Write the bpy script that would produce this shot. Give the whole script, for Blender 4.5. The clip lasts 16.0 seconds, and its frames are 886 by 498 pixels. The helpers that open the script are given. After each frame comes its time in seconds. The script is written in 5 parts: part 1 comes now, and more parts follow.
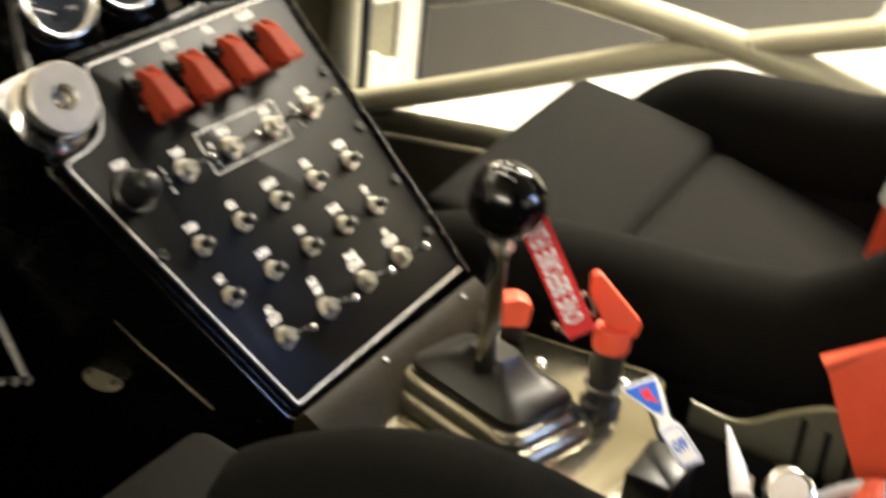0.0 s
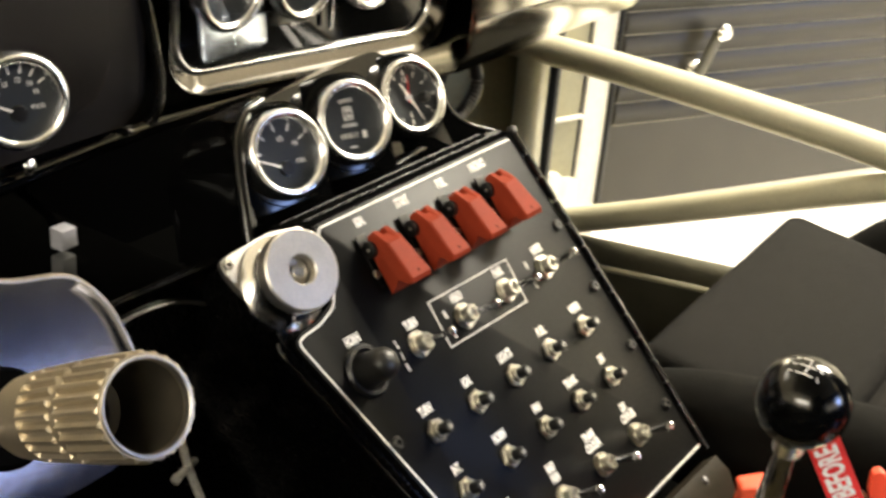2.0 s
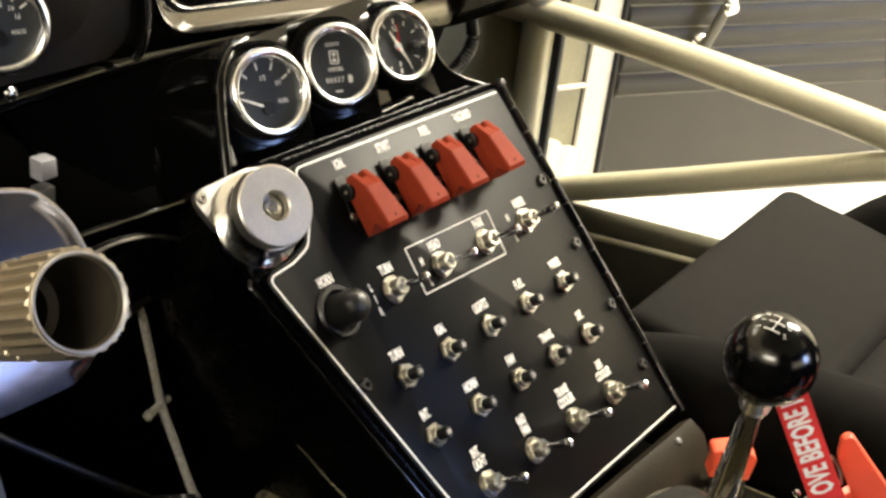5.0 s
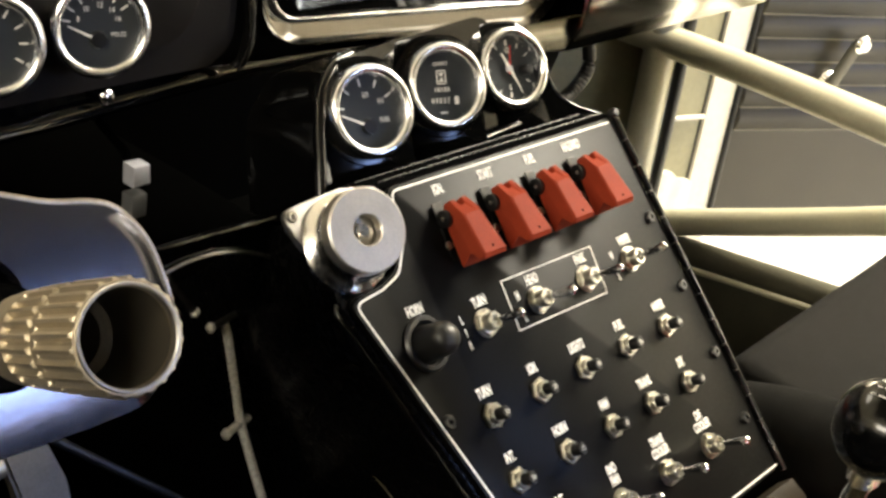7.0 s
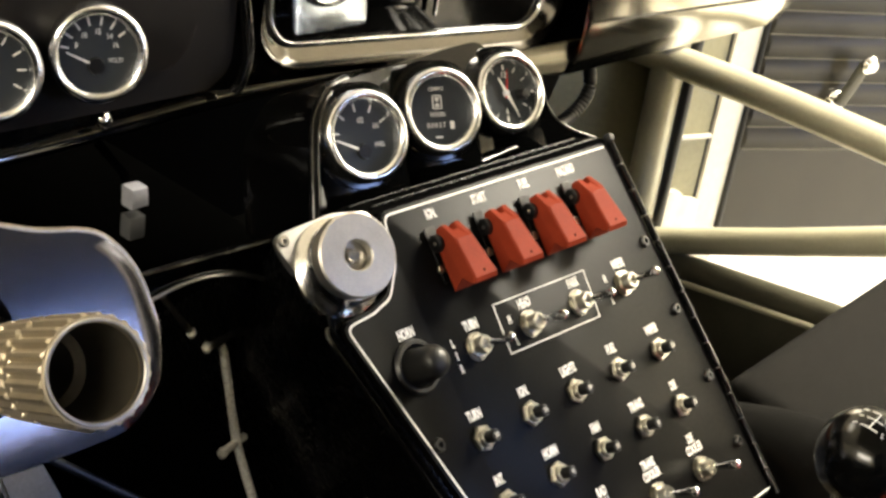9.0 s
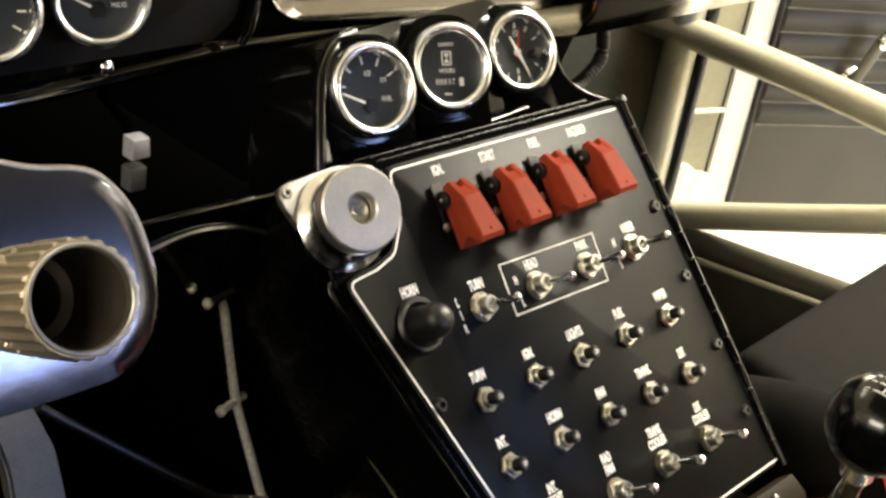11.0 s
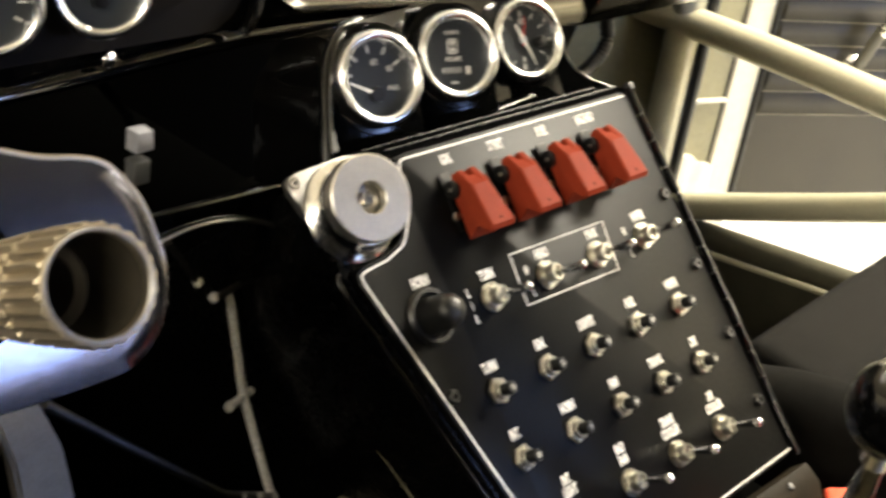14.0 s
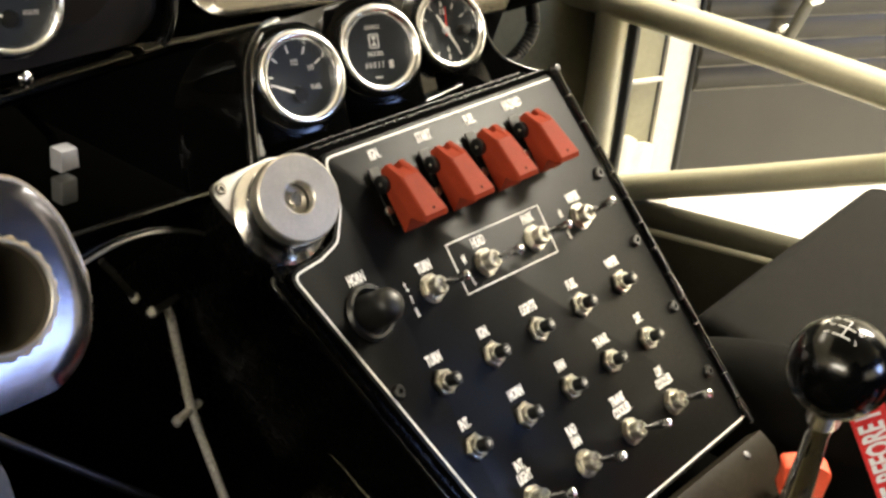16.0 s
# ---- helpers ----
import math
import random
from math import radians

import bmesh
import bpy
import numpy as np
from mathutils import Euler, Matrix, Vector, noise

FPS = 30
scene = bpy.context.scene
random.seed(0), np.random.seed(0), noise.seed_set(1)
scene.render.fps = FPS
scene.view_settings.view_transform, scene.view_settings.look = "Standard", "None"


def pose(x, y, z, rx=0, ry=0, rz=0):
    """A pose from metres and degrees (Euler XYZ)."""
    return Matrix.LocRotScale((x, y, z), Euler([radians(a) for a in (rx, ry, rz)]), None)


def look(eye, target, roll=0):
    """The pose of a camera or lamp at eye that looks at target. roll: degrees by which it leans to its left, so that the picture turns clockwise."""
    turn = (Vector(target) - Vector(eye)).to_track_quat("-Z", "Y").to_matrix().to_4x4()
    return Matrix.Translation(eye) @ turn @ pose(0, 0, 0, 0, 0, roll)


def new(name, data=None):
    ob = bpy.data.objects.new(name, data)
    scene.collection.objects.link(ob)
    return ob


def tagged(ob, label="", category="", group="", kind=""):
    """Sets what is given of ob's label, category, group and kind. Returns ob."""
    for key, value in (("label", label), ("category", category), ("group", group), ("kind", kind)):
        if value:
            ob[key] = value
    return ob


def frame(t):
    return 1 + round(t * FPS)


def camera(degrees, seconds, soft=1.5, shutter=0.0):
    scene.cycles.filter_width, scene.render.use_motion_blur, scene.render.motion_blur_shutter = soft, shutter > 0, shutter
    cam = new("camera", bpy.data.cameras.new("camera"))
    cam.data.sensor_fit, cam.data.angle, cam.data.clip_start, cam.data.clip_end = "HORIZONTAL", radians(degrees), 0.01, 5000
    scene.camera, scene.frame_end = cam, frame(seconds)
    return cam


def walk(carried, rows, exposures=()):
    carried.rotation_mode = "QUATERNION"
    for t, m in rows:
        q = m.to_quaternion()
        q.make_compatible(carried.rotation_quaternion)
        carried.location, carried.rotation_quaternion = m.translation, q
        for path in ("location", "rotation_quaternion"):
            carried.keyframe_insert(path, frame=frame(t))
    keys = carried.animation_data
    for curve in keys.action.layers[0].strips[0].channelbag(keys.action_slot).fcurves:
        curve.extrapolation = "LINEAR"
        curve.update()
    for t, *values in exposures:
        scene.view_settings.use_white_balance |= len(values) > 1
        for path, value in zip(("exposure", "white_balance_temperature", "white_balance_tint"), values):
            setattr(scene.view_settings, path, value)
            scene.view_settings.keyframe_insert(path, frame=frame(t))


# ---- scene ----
# ---------- camera ----------
cam = camera(35.0, 16.0, soft=2.8, shutter=0.7)
PATH = [
    (0, (-0.7218, -0.5822, 0.9211), (-0.0971, -0.2583, 0.5405), 6.04),
    (0.2, (-0.7198, -0.5845, 0.9129), (-0.0895, -0.2791, 0.5264), 4.39),
    (0.5, (-0.7155, -0.5849, 0.9033), (-0.0832, -0.2738, 0.5245), 3.56),
    (1, (-0.7048, -0.5626, 0.9092), (-0.0742, -0.2331, 0.5435), 2.63),
    (1.5, (-0.6905, -0.5229, 0.9100), (-0.0708, -0.1697, 0.5479), 3.15),
    (1.9, (-0.6708, -0.4520, 0.9154), (-0.0607, -0.0639, 0.5731), 4.46),
    (2, (-0.6660, -0.4352, 0.9183), (-0.0583, -0.0451, 0.5740), 5.25),
    (2.1, (-0.6646, -0.4377, 0.9173), (-0.0660, -0.0336, 0.5733), 4.82),
    (2.2, (-0.6682, -0.4377, 0.9214), (-0.0737, -0.0291, 0.5756), 5.25),
    (2.5, (-0.6674, -0.4424, 0.9261), (-0.0655, -0.0435, 0.5817), 5.56),
    (3, (-0.6642, -0.4612, 0.8986), (-0.0519, -0.0839, 0.5483), 7.16),
    (3.2, (-0.6662, -0.4605, 0.9144), (-0.0580, -0.0775, 0.5631), 8.80),
    (5.3, (-0.6536, -0.4572, 0.9015), (-0.0563, -0.0622, 0.5449), 7.08),
    (5.5, (-0.6494, -0.4545, 0.9034), (-0.0538, -0.0567, 0.5470), 6.81),
    (6, (-0.6351, -0.4404, 0.8872), (-0.0581, -0.0149, 0.5322), 8.76),
    (6.5, (-0.6180, -0.4432, 0.8926), (-0.0478, -0.0179, 0.5267), 9.66),
    (7, (-0.6225, -0.4399, 0.8947), (-0.0589, 0.0019, 0.5382), 9.07),
    (7.5, (-0.6156, -0.4469, 0.8924), (-0.0575, -0.0019, 0.5310), 9.35),
    (8, (-0.6171, -0.4477, 0.8958), (-0.0579, -0.0001, 0.5396), 9.48),
    (8.5, (-0.6162, -0.4508, 0.9062), (-0.0553, -0.0021, 0.5541), 9.22),
    (9, (-0.6168, -0.4542, 0.9085), (-0.0590, -0.0019, 0.5559), 9.08),
    (9.5, (-0.6147, -0.4525, 0.8980), (-0.0584, 0.0003, 0.5439), 10.08),
    (9.7, (-0.6094, -0.4526, 0.8969), (-0.0554, -0.0021, 0.5361), 10.12),
    (12, (-0.6066, -0.4422, 0.8767), (-0.0579, 0.0112, 0.5115), 10.39),
    (12.5, (-0.6133, -0.4349, 0.8716), (-0.0782, 0.0261, 0.4958), 11.20),
    (13, (-0.6127, -0.4334, 0.8733), (-0.0746, 0.0257, 0.4996), 10.89),
    (13.5, (-0.6145, -0.4341, 0.8719), (-0.0737, 0.0265, 0.5041), 10.71),
    (14, (-0.6057, -0.4408, 0.8791), (-0.0526, 0.0081, 0.5149), 9.50),
    (14.5, (-0.5935, -0.4501, 0.8878), (-0.0276, -0.0181, 0.5230), 6.67),
    (15, (-0.5904, -0.4551, 0.8834), (-0.0232, -0.0236, 0.5198), 5.83),
    (15.5, (-0.5907, -0.4549, 0.8823), (-0.0237, -0.0220, 0.5202), 5.68),
    (16, (-0.5945, -0.4505, 0.8741), (-0.0260, -0.0183, 0.5135), 5.87),
]
walk(cam, [(t, look(eye, target, roll)) for t, eye, target, roll in PATH])

# ---------- light ----------
world = bpy.data.worlds.new("garage_air")
scene.world = world
world.use_nodes = True
bg = world.node_tree.nodes["Background"]
bg.inputs["Color"].default_value = (0.9, 0.87, 0.78, 1)
bg.inputs["Strength"].default_value = 0.25
scene.view_settings.exposure = 0.34


def area_lamp(name, m, sx, sy, power, color):
    d = bpy.data.lights.new(name, "AREA")
    d.shape, d.size, d.size_y, d.energy, d.color = "RECTANGLE", sx, sy, power, color
    ob = new(name, d)
    ob.matrix_world = m
    return ob


WARM = (1.0, 0.915, 0.745)
# tube lights assumed out of view, beside the open doors and over the bonnet
area_lamp("ceiling_tubes_side", look((2.1, -0.35, 2.75), (1.1, 0.1, 0)), 0.5, 2.4, 400, WARM)
area_lamp("ceiling_tubes_front", look((0.2, 2.0, 2.75), (0.2, 1.2, 0)), 1.6, 0.4, 16, WARM)
# fill lamps added on both sides, with no known fitting there
area_lamp("fill_west", look((-3.0, -0.9, 2.2), (0.0, -0.3, 0.5)), 1.8, 0.5, 58, WARM)
area_lamp("fill_east", look((4.05, -2.7, 2.0), (0.2, -0.1, 0.5)), 1.9, 1.4, 108, WARM)
# daylight through the garage gate and the window in the wall behind the car
area_lamp("gate_daylight", look((-0.9, -3.1, 1.5), (-0.3, 0.0, 0.7)), 1.8, 1.8, 11, (0.85, 0.9, 1.0))
area_lamp("window_daylight", look((1.1, -3.1, 1.38), (-0.3, 0.0, 0.6)), 0.75, 0.95, 64, (0.32, 0.49, 1.0))

# ---------- materials ----------
def mat(name, color, rough=0.5, metal=0.0, var=0.15, scale=30.0, bump=0.0, bscale=400.0, coat=0.0, spec=0.5, rvar=0.1, transmission=0.0):
    """Principled surface with two scales of colour and roughness variation and a fine relief."""
    m = bpy.data.materials.new(name)
    m.use_nodes = True
    nt = m.node_tree
    b = nt.nodes["Principled BSDF"]
    co = nt.nodes.new("ShaderNodeTexCoord")
    n1 = nt.nodes.new("ShaderNodeTexNoise")
    n1.inputs["Scale"].default_value, n1.inputs["Detail"].default_value = scale, 4
    n2 = nt.nodes.new("ShaderNodeTexNoise")
    n2.inputs["Scale"].default_value, n2.inputs["Detail"].default_value = scale * 9, 3
    for n in (n1, n2):
        nt.links.new(co.outputs["Object"], n.inputs["Vector"])
    add = nt.nodes.new("ShaderNodeMath")
    add.operation = "ADD"
    nt.links.new(n1.outputs["Fac"], add.inputs[0])
    nt.links.new(n2.outputs["Fac"], add.inputs[1])
    ramp = nt.nodes.new("ShaderNodeMapRange")
    ramp.inputs["From Min"].default_value, ramp.inputs["From Max"].default_value = 0.6, 1.4
    ramp.inputs["To Min"].default_value, ramp.inputs["To Max"].default_value = 1 - var, 1 + var
    nt.links.new(add.outputs[0], ramp.inputs["Value"])
    mul = nt.nodes.new("ShaderNodeVectorMath")
    mul.operation = "SCALE"
    mul.inputs[0].default_value = color
    nt.links.new(ramp.outputs["Result"], mul.inputs["Scale"])
    nt.links.new(mul.outputs["Vector"], b.inputs["Base Color"])
    rr = nt.nodes.new("ShaderNodeMapRange")
    rr.inputs["From Min"].default_value, rr.inputs["From Max"].default_value = 0.3, 0.7
    rr.inputs["To Min"].default_value, rr.inputs["To Max"].default_value = max(0.02, rough * (1 - rvar)), min(1, rough * (1 + rvar))
    nt.links.new(n2.outputs["Fac"], rr.inputs["Value"])
    nt.links.new(rr.outputs["Result"], b.inputs["Roughness"])
    b.inputs["Metallic"].default_value = metal
    b.inputs["Coat Weight"].default_value = coat
    b.inputs["Coat Roughness"].default_value = 0.05
    b.inputs["Specular IOR Level"].default_value = spec
    b.inputs["Transmission Weight"].default_value = transmission
    if bump:
        n3 = nt.nodes.new("ShaderNodeTexNoise")
        n3.inputs["Scale"].default_value, n3.inputs["Detail"].default_value = bscale, 2
        nt.links.new(co.outputs["Object"], n3.inputs["Vector"])
        bn = nt.nodes.new("ShaderNodeBump")
        bn.inputs["Strength"].default_value, bn.inputs["Distance"].default_value = bump, 0.001
        nt.links.new(n3.outputs["Fac"], bn.inputs["Height"])
        nt.links.new(bn.outputs["Normal"], b.inputs["Normal"])
    return m


PANEL_BLACK = mat("satin_black_anodised", (0.0023, 0.0022, 0.002), 0.4, 0.0, 0.12, 40, 0.05, 900, spec=0.11)
GLOSS_BLACK = mat("gloss_black_paint", (0.002, 0.002, 0.002), 0.06, 0.0, 0.2, 20, 0.01, 60, coat=0.15, rvar=0.3)
# near-zero black: the footwell's deep shade is put into the colour
DARK_VOID = mat("deep_shade_black", (0.0008, 0.0008, 0.0008), 0.95, 0.0, 0.4, 60, 0.3, 500, spec=0.0)
BLACK_PLASTIC = mat("black_plastic", (0.005, 0.005, 0.005), 0.36, 0.0, 0.2, 80)
BLACK_RUBBER = mat("black_rubber", (0.009, 0.009, 0.0085), 0.42, 0.0, 0.2, 60, 0.1, 300)
WHITE_INK = mat("white_print", (0.86, 0.84, 0.8), 0.5, 0.0, 0.06, 200)
CHROME = mat("chrome", (0.93, 0.92, 0.91), 0.17, 1.0, 0.03, 30, rvar=0.08)
NICKEL = mat("bright_nickel", (0.55, 0.53, 0.46), 0.3, 1.0, 0.06, 120, rvar=0.2)
STEEL = mat("brushed_steel", (0.5, 0.48, 0.45), 0.3, 1.0, 0.15, 90, 0.1, 600)
ZINC = mat("zinc_plated_steel", (0.85, 0.83, 0.79), 0.22, 0.5, 0.15, 90, 0.1, 400)
SCREW_BLACK = mat("blackened_screw_steel", (0.07, 0.07, 0.07), 0.35, 1.0, 0.2, 80)
# near-white base holds the light on the steel upright rod
LIT_ROD = mat("lit_steel_rod", (0.92, 0.9, 0.86), 0.28, 0.15, 0.1, 60)
GAUGE_WHITE = mat("ivory_gauge_face", (0.85, 0.78, 0.72), 0.5, 0.0, 0.06, 60)
DULL_STEEL = mat("dull_dark_steel", (0.2, 0.19, 0.18), 0.4, 1.0, 0.3, 60, 0.1, 300)
ALUMINIUM = mat("polished_aluminium", (0.76, 0.75, 0.74), 0.2, 1.0, 0.04, 30, rvar=0.2)
BEZEL_CHROME = mat("bright_bezel_chrome", (0.96, 0.96, 0.96), 0.22, 1.0, 0.03, 30, rvar=0.1)
POD_BLACK = mat("black_pod_lacquer", (0.0015, 0.0015, 0.0015), 0.1, 0.0, 0.1, 20, spec=0.2, rvar=0.2)
SATIN_ALU = mat("satin_aluminium", (0.44, 0.43, 0.41), 0.38, 1.0, 0.06, 40, rvar=0.15)
SATIN_BLACK = mat("satin_black_moulding", (0.003, 0.003, 0.003), 0.6, 0.0, 0.1, 40, spec=0.0)
DASH_BLACK = mat("brown_black_dash_paint", (0.006, 0.0045, 0.0036), 0.5, 0.0, 0.2, 25, 0.1, 500, spec=0.2)
CONSOLE_PAINT = mat("black_console_paint", (0.002, 0.002, 0.002), 0.26, 0.0, 0.1, 20, spec=0.13, rvar=0.2)
# assumed beige for the unseen roof, so chrome mirrors something bright
LINING = mat("beige_bounce_lining", (0.24, 0.225, 0.18), 0.8, 0.0, 0.1, 20, 0.3, 300)
BRUSHED_ALU = mat("machined_aluminium", (0.68, 0.65, 0.6), 0.4, 1.0, 0.12, 80, 0.1, 500)
BRASS = mat("champagne_anodised_aluminium", (0.58, 0.51, 0.39), 0.5, 1.0, 0.12, 60, 0.08, 500)
RED_GUARD = mat("red_guard_plastic", (0.225, 0.032, 0.014), 0.55, 0.0, 0.14, 70, 0.08, 500, spec=0.05)
RED_BRIGHT = mat("bright_red_plastic", (0.8, 0.1, 0.045), 0.4, 0.0, 0.08, 50)
RED_CLOTH = mat("red_webbing", (0.66, 0.025, 0.022), 0.75, 0.0, 0.15, 80, 0.5, 900)
CAGE_PAINT = mat("beige_cage_paint", (0.5, 0.47, 0.33), 0.34, 0.0, 0.1, 25, 0.03, 200, coat=0.2)
# olive of the kick panel; on the pillar recess it carries the shade
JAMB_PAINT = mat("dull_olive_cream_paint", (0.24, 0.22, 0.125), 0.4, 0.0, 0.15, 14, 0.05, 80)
BODY_PAINT = mat("cream_body_paint", (0.64, 0.6, 0.47), 0.35, 0.0, 0.1, 12, coat=0.3)
DOOR_VINYL = mat("grey_green_door_vinyl", (0.0235, 0.0203, 0.0122), 0.46, 0.0, 0.22, 18, 0.25, 700)
SEAT_CLOTH = mat("black_seat_cloth", (0.0054, 0.005, 0.0041), 0.9, 0.0, 0.25, 60, 0.6, 1500, spec=0.1)
SEAT_PAD = mat("charcoal_seat_cloth", (0.0058, 0.0051, 0.0038), 0.95, 0.0, 0.2, 45, 0.6, 1500, spec=0.2)
TUNNEL_PAINT = mat("dark_bronze_tunnel_metal", (0.38, 0.35, 0.265), 0.13, 1.0, 0.06, 8, rvar=0.06)
LEATHER = mat("black_leather_boot", (0.009, 0.008, 0.006), 0.34, 0.0, 0.2, 50, 0.15, 200, spec=0.45)
# carpet taken darker than real cloth, so the footwell's shade sits in it
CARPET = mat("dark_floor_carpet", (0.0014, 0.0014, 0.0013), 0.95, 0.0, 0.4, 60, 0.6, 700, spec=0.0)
CONCRETE = mat("pale_garage_floor", (0.72, 0.7, 0.64), 0.5, 0.0, 0.08, 3, 0.1, 60)
PLASTER = mat("pale_garage_wall", (0.72, 0.68, 0.58), 0.8, 0.0, 0.08, 4, 0.1, 60)
# black lifted towards blue: the glass's window reflection is in the colour
DIAL = mat("black_dial_bluish_sheen", (0.02, 0.024, 0.028), 0.5, 0.0, 0.1, 60)
WHITE_PLASTIC = mat("white_plastic", (0.55, 0.55, 0.57), 0.6, 0.0, 0.08, 80, spec=0.1)
BLUE_STICKER = mat("blue_print", (0.02, 0.09, 0.42), 0.6, 0.0, 0.08, 80, spec=0.1)
RED_INK = mat("red_print", (0.6, 0.03, 0.025), 0.6, 0.0, 0.08, 80, spec=0.1)


def glass(name):
    m = bpy.data.materials.new(name)
    m.use_nodes = True
    nt = m.node_tree
    out = nt.nodes["Material Output"]
    tr = nt.nodes.new("ShaderNodeBsdfTransparent")
    gl = nt.nodes.new("ShaderNodeBsdfGlossy")
    gl.inputs["Roughness"].default_value = 0.03
    fr = nt.nodes.new("ShaderNodeFresnel")
    fr.inputs["IOR"].default_value = 1.18
    mx = nt.nodes.new("ShaderNodeMixShader")
    nt.links.new(fr.outputs[0], mx.inputs[0])
    nt.links.new(tr.outputs[0], mx.inputs[1])
    nt.links.new(gl.outputs[0], mx.inputs[2])
    nt.links.new(mx.outputs[0], out.inputs["Surface"])
    return m


# bluish tint stands in for daylight mirrored in the recess
REFLECTION_MIRROR = mat("bluish_reflection_mirror", (0.72, 0.82, 1.0), 0.2, 1.0, 0.06, 12)
POLISHED = mat("mirror_polished_steel", (0.5, 0.49, 0.47), 0.07, 1.0, 0.03, 30)
KNOB_BLACK = mat("black_phenolic", (0.002, 0.002, 0.002), 0.16, 0.0, 0.1, 20)
# pale colour holding the highlight along the door pleats' edges
PLEAT_GLINT = mat("light_pleat_glint", (0.2, 0.186, 0.14), 0.6, 0.0, 0.2, 40, spec=0.1)
SEAL_OLIVE = mat("dark_olive_sill_trim", (0.075, 0.069, 0.044), 0.5, 0.0, 0.2, 30, 0.3, 500)
GLASS = glass("clear_glass")


# ---------- builders ----------
def part(name, bm, material, parent=None, label="", m=None, smooth=True):
    """One bmesh as one mesh object, under a thing or a part."""
    me = bpy.data.meshes.new(name)
    bmesh.ops.recalc_face_normals(bm, faces=bm.faces)
    bm.to_mesh(me)
    bm.free()
    me.materials.append(material)
    if smooth:
        me.shade_smooth()
        me.set_sharp_from_angle(angle=radians(38))
    ob = new(name, me)
    if parent is not None:
        ob.parent = parent
    if m is not None:
        ob.matrix_basis = m
    if label:
        ob["label"] = label
    return ob


def thing(name, label, category, m=None, group="", kind=""):
    ob = new(name)
    ob.empty_display_size = 0.02
    if m is not None:
        ob.matrix_basis = m
    return tagged(ob, label, category, group, kind)


def add_prism(bm, pts, z0, z1, bevel=0.0, seg=2):
    """A flat outline raised from z0 to z1."""
    a = [bm.verts.new((x, y, z0)) for x, y in pts]
    b = [bm.verts.new((x, y, z1)) for x, y in pts]
    n = len(pts)
    low = bm.faces.new(a[::-1])
    top = bm.faces.new(b)
    sides = [bm.faces.new((a[i], a[(i + 1) % n], b[(i + 1) % n], b[i])) for i in range(n)]
    if bevel:
        edges = list(top.edges) + list(low.edges)
        bmesh.ops.bevel(bm, geom=edges, offset=bevel, segments=seg, affect="EDGES", profile=0.5)
    return bm


def prism(pts, z0, z1, bevel=0.0, seg=2):
    return add_prism(bmesh.new(), pts, z0, z1, bevel, seg)


def lathe(profile, n=32, closed=False):
    """A profile of (radius, height) turned round the z axis."""
    bm = bmesh.new()
    rings = []
    for r, z in profile:
        if r < 1e-6:
            rings.append([bm.verts.new((0, 0, z))])
        else:
            rings.append([bm.verts.new((r * math.cos(2 * math.pi * i / n), r * math.sin(2 * math.pi * i / n), z)) for i in range(n)])
    pairs = list(zip(rings, rings[1:]))
    if closed:
        pairs.append((rings[-1], rings[0]))
    for a, b in pairs:
        for i in range(n):
            j = (i + 1) % n
            if len(a) == 1 and len(b) > 1:
                bm.faces.new((a[0], b[i], b[j]))
            elif len(b) == 1 and len(a) > 1:
                bm.faces.new((a[i], a[j], b[0]))
            elif len(a) > 1:
                bm.faces.new((a[i], a[j], b[j], b[i]))
    return bm


def spline(pts, steps=8):
    """A smooth line through the points."""
    p = [Vector(q) for q in pts]
    if len(p) < 3:
        return p
    out = []
    e = [p[0] * 2 - p[1], *p, p[-1] * 2 - p[-2]]
    for i in range(1, len(e) - 2):
        a, b, c, d = e[i - 1 : i + 3]
        for s in range(steps):
            t = s / steps
            out.append(0.5 * (2 * b + (c - a) * t + (2 * a - 5 * b + 4 * c - d) * t * t + (3 * b - a - 3 * c + d) * t ** 3))
    out.append(p[-1])
    return out


def tube(pts, r, n=14, bm=None, ends=True, flat=1.0):
    """A round bar along the points; r may be one radius or one for each point."""
    bm = bm or bmesh.new()
    p = [Vector(q) for q in pts]
    rs = r if isinstance(r, (list, tuple)) else [r] * len(p)
    up = Vector((0.31, 0.22, 0.92))
    rings = []
    for i, q in enumerate(p):
        d = (p[min(i + 1, len(p) - 1)] - p[max(i - 1, 0)]).normalized()
        s = d.cross(up)
        s = s.normalized() if s.length > 1e-4 else d.cross(Vector((1, 0, 0))).normalized()
        u = s.cross(d)
        rings.append([bm.verts.new(q + rs[i] * (math.cos(2 * math.pi * k / n) * s + flat * math.sin(2 * math.pi * k / n) * u)) for k in range(n)])
    for a, b in zip(rings, rings[1:]):
        for k in range(n):
            bm.faces.new((a[k], a[(k + 1) % n], b[(k + 1) % n], b[k]))
    if ends:
        bm.faces.new(rings[0][::-1])
        bm.faces.new(rings[-1])
    return bm


def add_box(bm, x0, x1, y0, y1, z0, z1, bevel=0.0, seg=2):
    return add_prism(bm, [(x0, y0), (x1, y0), (x1, y1), (x0, y1)], z0, z1, bevel, seg)


def box(x0, x1, y0, y1, z0, z1, bevel=0.0, seg=2):
    bm = add_box(bmesh.new(), x0, x1, y0, y1, z0, z1)
    if bevel:
        bmesh.ops.bevel(bm, geom=bm.edges[:], offset=bevel, segments=seg, affect="EDGES", profile=0.5)
    return bm


